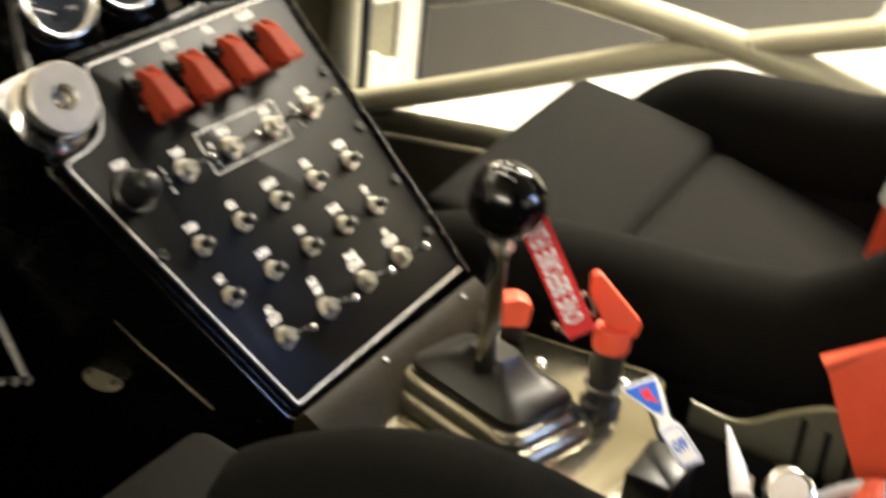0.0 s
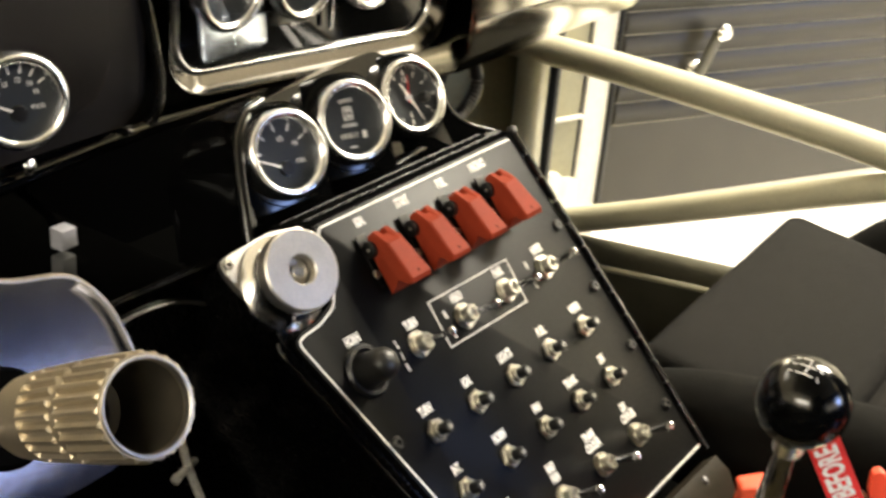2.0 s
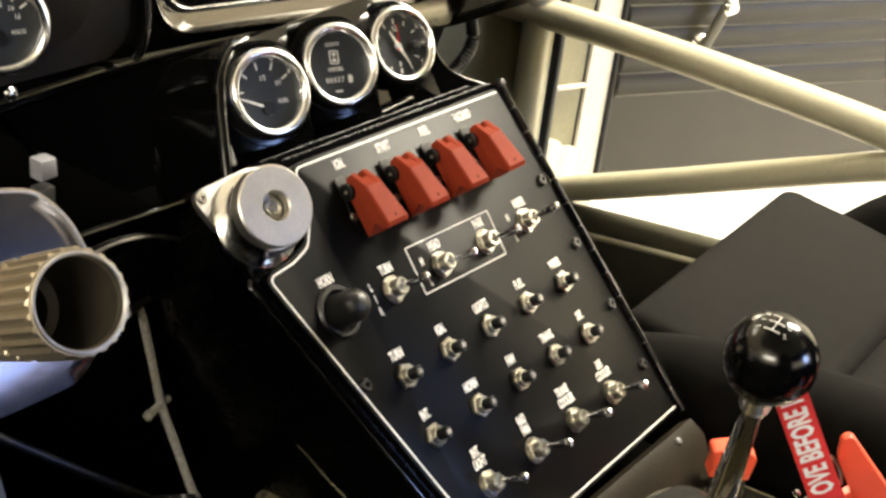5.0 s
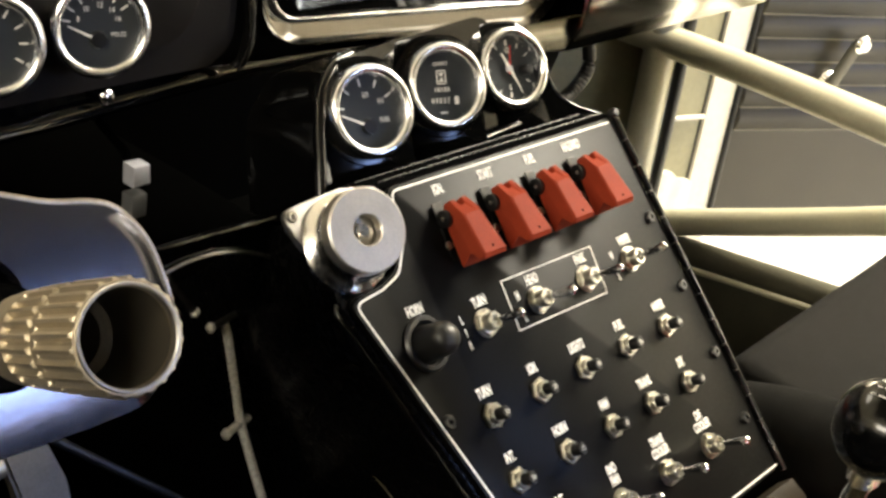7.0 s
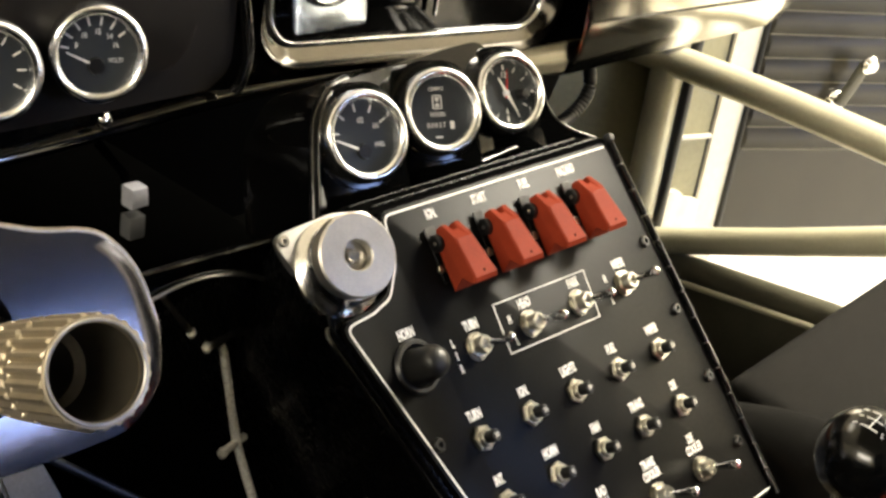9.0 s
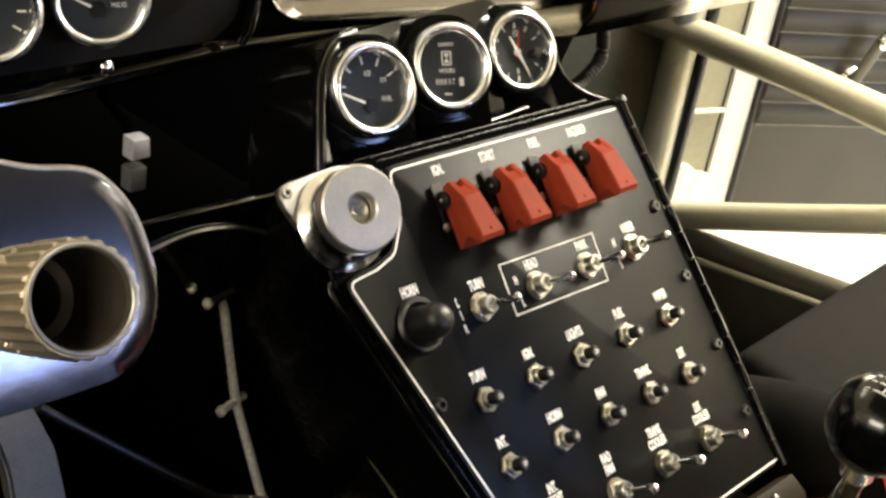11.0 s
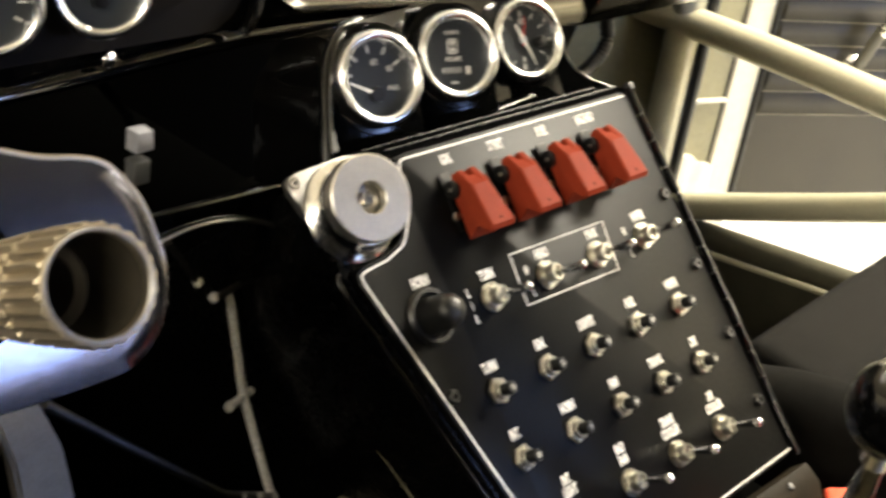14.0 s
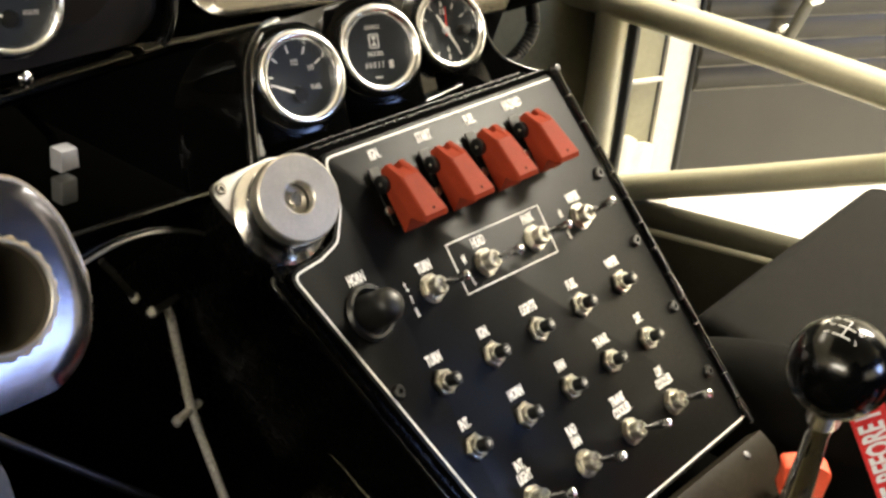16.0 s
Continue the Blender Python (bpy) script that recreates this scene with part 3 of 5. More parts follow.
part("centre_bolt", prism(hexagon(0.0042), 0.002, 0.0055, 0.0006, 1), NICKEL, disc)
for x, y in ((-0.1385, 0.0755),):
    part("plate_rivet", lathe([(0.0015, 0.0055), (0.003, 0.0055), (0.0034, 0.0045)], 14), ALUMINIUM, boss, "", pose(x, y, 0))

# ---------- gauges and dash ----------
def gauge(m, kind, r=0.0262, group="gauges"):
    """Round instrument: chrome bezel, black cup, dial with marks, needle, glass. Faces along z."""
    names = {"fuel": "chrome-ringed black fuel gauge with its needle low", "hours": "chrome-ringed black hour meter with a digit row", "clock": "chrome-ringed black clock with white hands", "volts": "chrome-ringed black voltmeter with its needle low", "plain": "chrome-ringed black round gauge"}
    g = thing("gauge", names[kind], "gauge", m, group)
    k = r / 0.0262
    bm = lathe([(0.0226 * k, -0.003), (0.0230 * k, 0.0026), (0.0238 * k, 0.0048), (0.0255 * k, 0.0062), (0.0265 * k, 0.0066), (0.0277 * k, 0.0064), (0.0289 * k, 0.0055), (0.0299 * k, 0.0038), (0.0305 * k, 0.0012), (0.0306 * k, -0.004), (0.0270 * k, -0.004)], 56, True)
    part("bezel", bm, BEZEL_CHROME, g, "polished chrome bezel")
    part("cup", lathe([(0.0285 * k, -0.002), (0.0285 * k, -0.035), (0, -0.035)], 40), GLOSS_BLACK, g)
    dial = part("dial", lathe([(0.0248 * k, -0.0045), (0.0248 * k, -0.0035), (0, -0.0035)], 40), DIAL, g)

    def mark(angle, r0, r1, w):
        a = radians(angle)
        bm = box(r0 * k, r1 * k, -w / 2, w / 2, -0.0034, -0.003)
        part("mark", bm, WHITE_INK, dial, "", Matrix.Rotation(a, 4, "Z"))

    def needle(angle, length, w=0.0013, material=WHITE_INK):
        bm = prism([(-0.004 * k, -w), (length * k, -w * 0.35), (length * k, w * 0.35), (-0.004 * k, w)], -0.0018, -0.0012)
        part("needle", bm, material, g, "", Matrix.Rotation(radians(angle), 4, "Z"))

    if kind == "fuel":
        for a in (170, 135, 100, 65, 30):
            mark(a, 0.0165, 0.0215, 0.001)
        lettering("lettering", "1/2", 0.0048, WHITE_INK, dial, pose(0, 0.0105 * k, -0.0032), 0.8)
        lettering("lettering", "1/1", 0.0048, WHITE_INK, dial, pose(0.011 * k, 0.006 * k, -0.0032), 0.8)
        lettering("lettering", "FUEL", 0.0042, WHITE_INK, dial, pose(0.0125 * k, -0.006 * k, -0.0032), 0.8)
        part("pivot", lathe([(0, -0.0008), (0.0045, -0.001), (0.005, -0.003)], 20), BLACK_PLASTIC, g, "", pose(0, -0.0095 * k, 0))
        bm = prism([(0.0, -0.0009), (0.021 * k, -0.0004), (0.021 * k, 0.0004), (0.0, 0.0009)], -0.0018, -0.0012)
        part("needle", bm, WHITE_INK, g, "white needle", pose(0, -0.0095 * k, 0, 0, 0, 157))
    elif kind == "hours":
        lettering("lettering", "QUARTZ", 0.0034, WHITE_INK, dial, pose(0, 0.0155 * k, -0.0032), 0.8)
        part("mark", ribbon(rounded(0.0062, 0.0085, 0.0008, 2, 0, 0.0065 * k), 0.0008, -0.0034, -0.003, True), WHITE_INK, dial)
        part("hourglass", prism([(-0.002, 0.003), (0.002, 0.003), (0, 0), (0.002, -0.003), (-0.002, -0.003), (0, 0)], -0.0034, -0.003), WHITE_INK, dial, "", pose(0, 0.0065 * k, 0), False)
        lettering("lettering", "HOURS", 0.0042, WHITE_INK, dial, pose(0, -0.002 * k, -0.0032), 0.8)
        lettering("lettering", "0 0 0 3 7", 0.0052, WHITE_INK, dial, pose(-0.0018 * k, -0.0095 * k, -0.0032), 0.72)
        part("digit_window", prism(rounded(0.003, 0.0052, 0.0004, 2, 0.0105 * k, -0.0095 * k), -0.0034, -0.003), WHITE_INK, dial)
        part("mark", prism(rounded(0.0052, 0.0011, 0.0003, 2, 0, -0.0175 * k), -0.0034, -0.003), WHITE_INK, dial)
    elif kind == "clock":
        for a in range(0, 360, 30):
            mark(a, 0.017, 0.021, 0.0007 if a % 90 else 0.0014)
        lettering("lettering", "12", 0.006, WHITE_INK, dial, pose(0, 0.0135 * k, -0.0032), 0.8)
        lettering("lettering", "6", 0.006, WHITE_INK, dial, pose(0, -0.0135 * k, -0.0032), 0.8)
        needle(118, 0.013)
        needle(-62, 0.0165)
        needle(82, 0.017, 0.0005, RED_INK)
        part("pivot", lathe([(0, -0.0004), (0.0022, -0.0006), (0.0026, -0.003)], 16), WHITE_PLASTIC, g)
        part("setting_knob", lathe([(0, 0.006), (0.0032, 0.0055), (0.0038, 0.003), (0.0038, -0.002)], 16), BLACK_PLASTIC, g, "", pose(0.012 * k, -0.002 * k, 0))
    elif kind == "volts":
        for a in (170, 148, 125, 103, 80, 58, 35):
            mark(a, 0.0165, 0.0215, 0.0011)
        for a, s in ((160, "8"), (125, "10"), (85, "12"), (50, "14"), (20, "16")):
            lettering("lettering", s, 0.0046, WHITE_INK, dial, pose(0.0125 * k * math.cos(radians(a)), 0.0125 * k * math.sin(radians(a)), -0.0032), 0.8)
        lettering("lettering", "VOLTS", 0.0036, WHITE_INK, dial, pose(0.012 * k, -0.005 * k, -0.0032), 0.8)
        part("pivot", lathe([(0, -0.0008), (0.0045, -0.001), (0.005, -0.003)], 20), BLACK_PLASTIC, g, "", pose(0, -0.008 * k, 0))
        bm = prism([(0.0, -0.0009), (0.02 * k, -0.0004), (0.02 * k, 0.0004), (0.0, 0.0009)], -0.0018, -0.0012)
        part("needle", bm, WHITE_INK, g, "white needle", pose(0, -0.008 * k, 0, 0, 0, 155))
    else:
        for a in range(-30, 211, 30):
            mark(a, 0.0165, 0.0215, 0.001)
        needle(120, 0.018)
    gl = part("glass", lathe([(0.0243 * k, 0.0018), (0.012 * k, 0.0026), (0, 0.0029)], 32), GLASS, g)
    gl.visible_shadow = False
    return g


POD_TILT = 62
for gx, gy, gz, kind, yaw in ((-0.0308, 0.0965, 0.5825, "fuel", -15), (0.0452, 0.1035, 0.5826, "hours", -20), (0.1340, 0.1185, 0.5748, "clock", -15)):
    gauge(Matrix.Translation((gx, gy, gz)) @ pose(0, 0, 0, 0, 0, yaw) @ pose(0, 0, 0, POD_TILT), kind, 0.0252)

# gauge pod: shelf, face with sloping ends and three cowls
pod = thing("gauge_pod", "gloss black three-gauge pod above the switch panel", "gauge pod", Matrix.Translation((0.0455, 0.1035, 0.583)) @ pose(0, 0, 0, 0, 0, 7) @ pose(0, 0, 0, POD_TILT))
face = fillet([(-0.128, -0.046, 0.004), (-0.108, 0.014, 0.03), (-0.075, 0.036, 0.03), (0.085, 0.036, 0.03), (0.112, 0.004, 0.02), (0.148, -0.036, 0.012), (0.148, -0.046, 0.003)], 6)
part("pod_face", prism(face, -0.075, -0.0175, 0.006, 4), POD_BLACK, pod)
part("edge_roll", tube(spline([(-0.1275, -0.045, -0.0145), (-0.1165, -0.015, -0.0145), (-0.108, 0.006, -0.0145), (-0.099, 0.022, -0.0145), (-0.083, 0.033, -0.0145), (-0.066, 0.036, -0.0145)], 5), 0.0038, 12), GLOSS_BLACK, pod, "rounded gloss edge")
part("foot_roll", tube([(-0.1275, -0.045, -0.0135), (0.118, -0.045, -0.0135)], 0.003, 12), GLOSS_BLACK, pod, "rounded gloss foot")
tile = fillet([(-0.044, -0.047, 0.004), (-0.034, 0.012, 0.026), (-0.018, 0.034, 0.022), (0.016, 0.034, 0.022), (0.0305, 0.014, 0.02), (0.0305, -0.03, 0.02), (0.036, -0.047, 0.004)], 6)
for gx, gy, gz, yaw in ((-0.0308, 0.0965, 0.5825, -15), (0.0452, 0.1035, 0.5826, -20), (0.1340, 0.1185, 0.5748, -15)):
    facet = Matrix.Translation((gx, gy, gz)) @ pose(0, 0, 0, 0, 0, yaw) @ pose(0, 0, 0, POD_TILT)
    part("cowl", prism(tile, -0.04, -0.0045, 0.002, 3), POD_BLACK, pod, "", pod.matrix_basis.inverted() @ facet)
    part("cowl_ring", lathe([(0.0312, -0.009), (0.0318, -0.0052), (0.0326, -0.0042), (0.0336, -0.0046), (0.0340, -0.0062), (0.0338, -0.009)], 48), GLOSS_BLACK, pod, "", pod.matrix_basis.inverted() @ facet)
# flared right-hand foot of the pod, running out to the panel's corner
flare = spline([(0.0345, 0.012, 0), (0.0358, 0.003, 0), (0.0375, -0.010, 0), (0.0455, -0.0225, 0), (0.060, -0.0315, 0), (0.078, -0.038, 0)], 5)
part("flare", prism([(p.x, p.y) for p in flare] + [(0.078, -0.044), (0.0, -0.047), (-0.02, -0.03), (0.0, 0.012)], -0.03, -0.0065, 0.0012, 2), POD_BLACK, pod, "", pod.matrix_basis.inverted() @ facet)
part("flare_edge", tube([(p.x, p.y, -0.0075) for p in flare], 0.0017, 10), GLOSS_BLACK, pod, "rounded gloss edge", pod.matrix_basis.inverted() @ facet)
shelf = thing("trim_ledge", "black ribbed ledge between pod and switch panel", "trim ledge")
ledge = bmesh.new()
prof = [(0.0500, 0.550), (0.0512, 0.5560), (0.0535, 0.5578), (0.0575, 0.5572), (0.0610, 0.5540), (0.0645, 0.5500), (0.0680, 0.5488), (0.0730, 0.5498), (0.0775, 0.5495), (0.0805, 0.5465), (0.09, 0.538), (0.10, 0.53), (0.05, 0.53)]
rows = [[ledge.verts.new((x, y, z)) for y, z in prof] for x in (-0.064, -0.058, 0.15, 0.166)]
for a, b in zip(rows, rows[1:]):
    for i in range(len(prof)):
        j = (i + 1) % len(prof)
        ledge.faces.new((a[i], a[j], b[j], b[i]))
ledge.faces.new(rows[0])
ledge.faces.new(rows[-1][::-1])
part("ledge", ledge, SATIN_BLACK, shelf)
# beads added only to draw thin glints along the ledge
for y, z in ((0.0565, 0.5578), (0.0745, 0.5503)):
    part("bead", tube([(-0.06, y, z), (0.0, y, z + 0.0002), (0.162, y, z)], 0.0011, 10), CONSOLE_PAINT, shelf, "thin gloss bead added for the ledge's glints")

# dash: one long gloss shell with a rolled lower lip
dash = thing("dashboard", "gloss black steel dashboard with rolled lower lip", "dashboard")


def sweep_x(prof, xs, shift=lambda x: (0.0, 0.0)):
    bm = bmesh.new()
    rows = []
    for x in xs:
        dy, dz = shift(x)
        rows.append([bm.verts.new((x, y + dy, z + dz)) for y, z in prof])
    for a, b in zip(rows, rows[1:]):
        for i in range(len(prof) - 1):
            bm.faces.new((a[i], a[i + 1], b[i + 1], b[i]))
    return bm


lip = [(0.26, 0.585), (0.235, 0.572), (0.215, 0.568), (0.2055, 0.571), (0.2015, 0.5755), (0.2025, 0.5805), (0.207, 0.5845), (0.2095, 0.60), (0.212, 0.66), (0.222, 0.76), (0.25, 0.80), (0.60, 0.84)]
part("lower_lip", sweep_x(lip, [-0.76 + 0.04 * i for i in range(36)], lambda x: (-0.05 * max(0, x + 0.05), -0.004 - 0.010 * min(1, max(0, (-0.03 - x) / 0.19)))), GLOSS_BLACK, dash)
lipline = spline([(-0.056, 0.192, 0.582), (-0.052, 0.190, 0.590), (-0.048, 0.190, 0.61), (-0.052, 0.192, 0.64), (-0.06, 0.195, 0.68)], 8)
part("cluster_lip", tube(lipline, 0.0042, 12), GLOSS_BLACK, dash, "rolled gloss edge of the gauge cluster")
# cluster housing round the driver's gauges
cl = fillet([(-0.40, 0.0, 0.03), (0.0, 0.0, 0.012), (0.018, 0.012, 0.02), (0.022, 0.2, 0.02), (-0.40, 0.2, 0.02)], 6)
part("cluster_housing", prism(cl, 0.0, 0.012, 0.004, 3), DASH_BLACK, dash, "", Matrix.Translation((-0.075, 0.2065, 0.585)) @ pose(0, 0, 0, 90))
part("cluster_plate", prism(rounded(0.38, 0.14, 0.03, 6, -0.205, 0.09), 0.0, 0.004, 0.001), DASH_BLACK, dash, "", Matrix.Translation((-0.075, 0.194, 0.585)) @ pose(0, 0, 0, 90))
part("dash_screw", lathe([(0, 0.0025), (0.003, 0.002), (0.0045, 0.0008), (0.005, 0)], 16), CHROME, dash, "", Matrix.Translation((-0.152, 0.1935, 0.579)) @ pose(0, 0, 0, 90))
for gx, kind in ((-0.1715, "volts"), (-0.2395, "plain")):
    gauge(Matrix.Translation((gx, 0.176, 0.6305)) @ pose(0, 0, 0, 0, 0, -22) @ pose(0, 0, 0, 80), kind, 0.0246, "gauges in the dash cluster")

# chrome-edged opening in the middle of the dash with three small gauges
well = thing("gauge_well", "chrome-edged recess in the dash holding small gauges", "dash recess", Matrix.Translation((0.126, 0.186, 0.665)) @ pose(0, 0, 0, 0, 0, -5) @ pose(0, 0, 0, 88, 0, 0) @ pose(0, 0, 0, 0, 0, -3))
inner = rounded(0.258, 0.136, 0.024, 8, -0.019, 0.001)
outer = rounded(0.286, 0.160, 0.036, 8, -0.017, -0.003)
part("rim", tube([(x, y, -0.0025) for x, y in inner + inner[:1]], 0.0022, 12, None, False), BEZEL_CHROME, well, "chrome rim")
band = bmesh.new()
steps = []
for k, z in ((0.0, -0.004), (0.08, -0.0032), (0.5, 0.0012), (0.88, 0.005), (0.97, 0.0052), (1.0, 0.003), (1.02, -0.016)):
    steps.append([band.verts.new((a[0] + (b[0] - a[0]) * k, a[1] + (b[1] - a[1]) * k, z)) for a, b in zip(inner, outer)])
for a, b in zip(steps, steps[1:]):
    for i in range(len(a)):
        band.faces.new((a[i], a[(i + 1) % len(a)], b[(i + 1) % len(a)], b[i]))
part("frame_band", band, mat("dark_chrome_frame", (0.15, 0.142, 0.13), 0.13, 1.0, 0.05, 20, rvar=0.1), well, "broad bevelled dark chrome frame")
part("outer_bead", tube([(x * 1.004, y * 1.004, -0.0105) for x, y in outer + outer[:1]], 0.002, 10, None, False), GLOSS_BLACK, well, "rounded gloss edge")
part("back_plate", prism(rounded(0.256, 0.134, 0.023, 8, -0.019, 0.001), -0.008, -0.005, 0.0), GLOSS_BLACK, well)
# added plate: imitates the daylight reflection on the gloss black back
part("reflection_plate", prism(rounded(0.076, 0.086, 0.006, 3), -0.001, 0.001, 0.0005), REFLECTION_MIRROR, well, "added bluish mirror plate standing in for a daylight reflection", pose(-0.108, -0.012, 0.0045, -8, 12, 0))
part("divider", box(-0.0055, -0.0035, -0.052, 0.03, -0.001, 0.003, 0.0005), CHROME, well, "thin bright divider")
for dx, dy, gr in ((-0.116, -0.008, 0.0258), (-0.048, -0.009, 0.0247), (0.023, -0.009, 0.0247)):
    gauge(well.matrix_basis @ pose(dx, dy, 0.012), "plain", gr, "small gauges in the dash recess")

# polished right-hand end of the dash
bm = bmesh.new()
prof = [(0.24, 0.565), (0.215, 0.547), (0.185, 0.543), (0.163, 0.552), (0.152, 0.572), (0.150, 0.60), (0.155, 0.66), (0.175, 0.74), (0.21, 0.78), (0.3, 0.8)]
rows = []
for x, k in ((0.262, 0.97), (0.266, 1.0), (0.45, 1.0), (0.57, 1.0), (0.60, 0.96), (0.622, 0.85), (0.632, 0.6), (0.634, 0.3)):
    rows.append([bm.verts.new((x, 0.24 + (y - 0.24) * k, 0.66 + (z - 0.66) * (0.55 + 0.45 * k))) for y, z in prof])
for a, b in zip(rows, rows[1:]):
    for i in range(len(prof) - 1):
        bm.faces.new((a[i], a[i + 1], b[i + 1], b[i]))
dash_end = thing("dash_end", "polished bronze-toned end of the dash over the passenger footwell", "dash trim")
part("shell", bm, mat("polished_bronze_metal", (0.56, 0.535, 0.46), 0.165, 1.0, 0.03, 6, rvar=0.05), dash_end)
part("seam", tube([(0.267, 0.1505, 0.600), (0.39, 0.1502, 0.5935), (0.50, 0.1505, 0.588), (0.575, 0.151, 0.585)], 0.0013, 8), GLOSS_BLACK, dash_end, "dark seam line")

# ---------- roll cage ----------
cage = thing("roll_cage", "beige painted tubular roll cage beside the passenger door", "roll cage")
part("upper_bar", tube(spline([(0.89, 0.56, 0.372), (0.90, 0.35, 0.371), (0.90, 0.14, 0.367), (0.90, -0.05, 0.358), (0.90, -0.25, 0.338), (0.90, -0.75, 0.285)], 6), 0.0205, 24), CAGE_PAINT, cage)
part("lower_bar", tube(spline([(0.90, 0.47, 0.101), (0.90, 0.24, 0.199), (0.90, -0.02, 0.312), (0.90, -0.24, 0.395), (0.90, -0.80, 0.60)], 6), 0.0182, 24), CAGE_PAINT, cage)
part("front_leg", tube([(0.90, 0.452, -0.02), (0.90, 0.452, 0.2), (0.90, 0.454, 0.4), (0.88, 0.49, 0.80)], 0.0225, 24), CAGE_PAINT, cage)
# darker than the other bars: shade below them is put into the olive
part("sill_bar", tube([(0.90, 0.452, 0.093), (0.90, 0.345, 0.1095), (0.90, 0.155, 0.134), (0.90, -0.3, 0.19)], 0.0185, 20), SEAL_OLIVE, cage, "sill bar, its shade put into dark olive")
for y, z in ((-0.083, 0.3475), (-0.141, 0.357)):
    part("weld_bead", tube([(0.90 + 0.0195 * math.cos(a), y - 0.004 * math.sin(2 * a), z + 0.0195 * math.sin(a)) for a in [2 * math.pi * k / 24 for k in range(25)]], 0.0022, 6, None, False), CAGE_PAINT, cage)

# ---------- open passenger door ----------
DOOR = Matrix.Translation((1.033, 0.3945, -0.036)) @ pose(0, 0, 0, 0, 0, -28) @ pose(0, 0, 0, 90, 0, 0) @ Matrix.Scale(1.025, 4)
door = thing("passenger_door", "wide open passenger door with pleated grey-green vinyl trim", "car door", DOOR)
part("door_shell", prism(fillet([(0.0, 0.135, 0.02), (1.05, 0.135, 0.05), (1.08, 0.75, 0.03), (0.0, 0.75, 0.03)], 4), -0.12, -0.006, 0.006), BODY_PAINT, door, "cream painted door shell")
part("trim_card", prism(fillet([(-0.006, 0.148, 0.012), (1.0, 0.148, 0.04), (1.02, 0.70, 0.03), (-0.006, 0.70, 0.012)], 4), -0.006, 0.0, 0.002), DOOR_VINYL, door)
part("door_seal", tube([(-0.005, 0.14, -0.001), (-0.005, 0.74, -0.001)], 0.0052, 10), BLACK_RUBBER, door, "black rubber edge seal")
for i in range(9):
    z = 0.27 + 0.0322 * i
    prof = [(0.0, 0.0), (0.0008, 0.004), (0.004, 0.0062), (0.016, 0.0072), (0.0285, 0.0062), (0.0316, 0.004), (0.0324, 0.0)]
    bm = bmesh.new()
    rows = [[bm.verts.new((x, z + a, k * h)) for a, h in prof] for x, k in ((-0.004, 0.2), (0.002, 1), (0.99, 1), (1.0, 0.2))]
    for a, b in zip(rows, rows[1:]):
        for q in range(len(prof) - 1):
            bm.faces.new((a[q], a[q + 1], b[q + 1], b[q]))
    pleat = part("pleat", bm, DOOR_VINYL, door)
    # highlight on the pleat's edge, painted as a thin pale line
    part("pleat_glint", tube([(0.0, z + 0.0003, 0.0042), (0.985, z + 0.0003, 0.0042)], 0.0014, 6), PLEAT_GLINT, pleat, "light seam line carrying the pleat edge's highlight")
crank = thing("window_crank", "chrome window crank on the door trim", "window crank", DOOR @ pose(0.117, 0.344, 0.007))
part("boss", lathe([(0.016, 0.0), (0.016, 0.01), (0.011, 0.016), (0, 0.016)], 20), CHROME, crank)
part("arm", tube([(0, 0, 0.018), (0.009, 0.031, 0.024), (0.018, 0.062, 0.028)], [0.012, 0.0115, 0.011], 12, flat=0.5), SEAL_OLIVE, crank)
part("knob", lathe([(0.008, 0.028), (0.012, 0.032), (0.0125, 0.038), (0.008, 0.043), (0, 0.044)], 20), CHROME, crank, "", pose(0.018, 0.062, 0))

# ---------- seats ----------
def loft(sections, mat_, name, parent, label=""):
    """Closed rings of points joined one after another."""
    bm = bmesh.new()
    rings = [[bm.verts.new(p) for p in s] for s in sections]
    n = len(rings[0])
    for a, b in zip(rings, rings[1:]):
        for i in range(n):
            bm.faces.new((a[i], a[(i + 1) % n], b[(i + 1) % n], b[i]))
    bm.faces.new(rings[0][::-1])
    bm.faces.new(rings[-1])
    return part(name, bm, mat_, parent, label)


def pad(x0, x1, y0, y1, z0, z1, bulge, r=0.02):
    """A stuffed cushion: rounded box whose top swells."""
    bm = box(x0, x1, y0, y1, z0, z1, r, 4)
    bmesh.ops.subdivide_edges(bm, edges=[e for e in bm.edges if e.calc_length() > 0.06], cuts=5, use_grid_fill=True)
    for v in bm.verts:
        u, w = (v.co.x - x0) / (x1 - x0), (v.co.y - y0) / (y1 - y0)
        k = max(0.0, math.sin(math.pi * min(1, max(0, u)))) ** 0.6 * max(0.0, math.sin(math.pi * min(1, max(0, w)))) ** 0.6
        if v.co.z > z1 - r * 1.2:
            v.co.z += bulge * k + 0.001 * noise.noise(v.co * 30)
    return bm


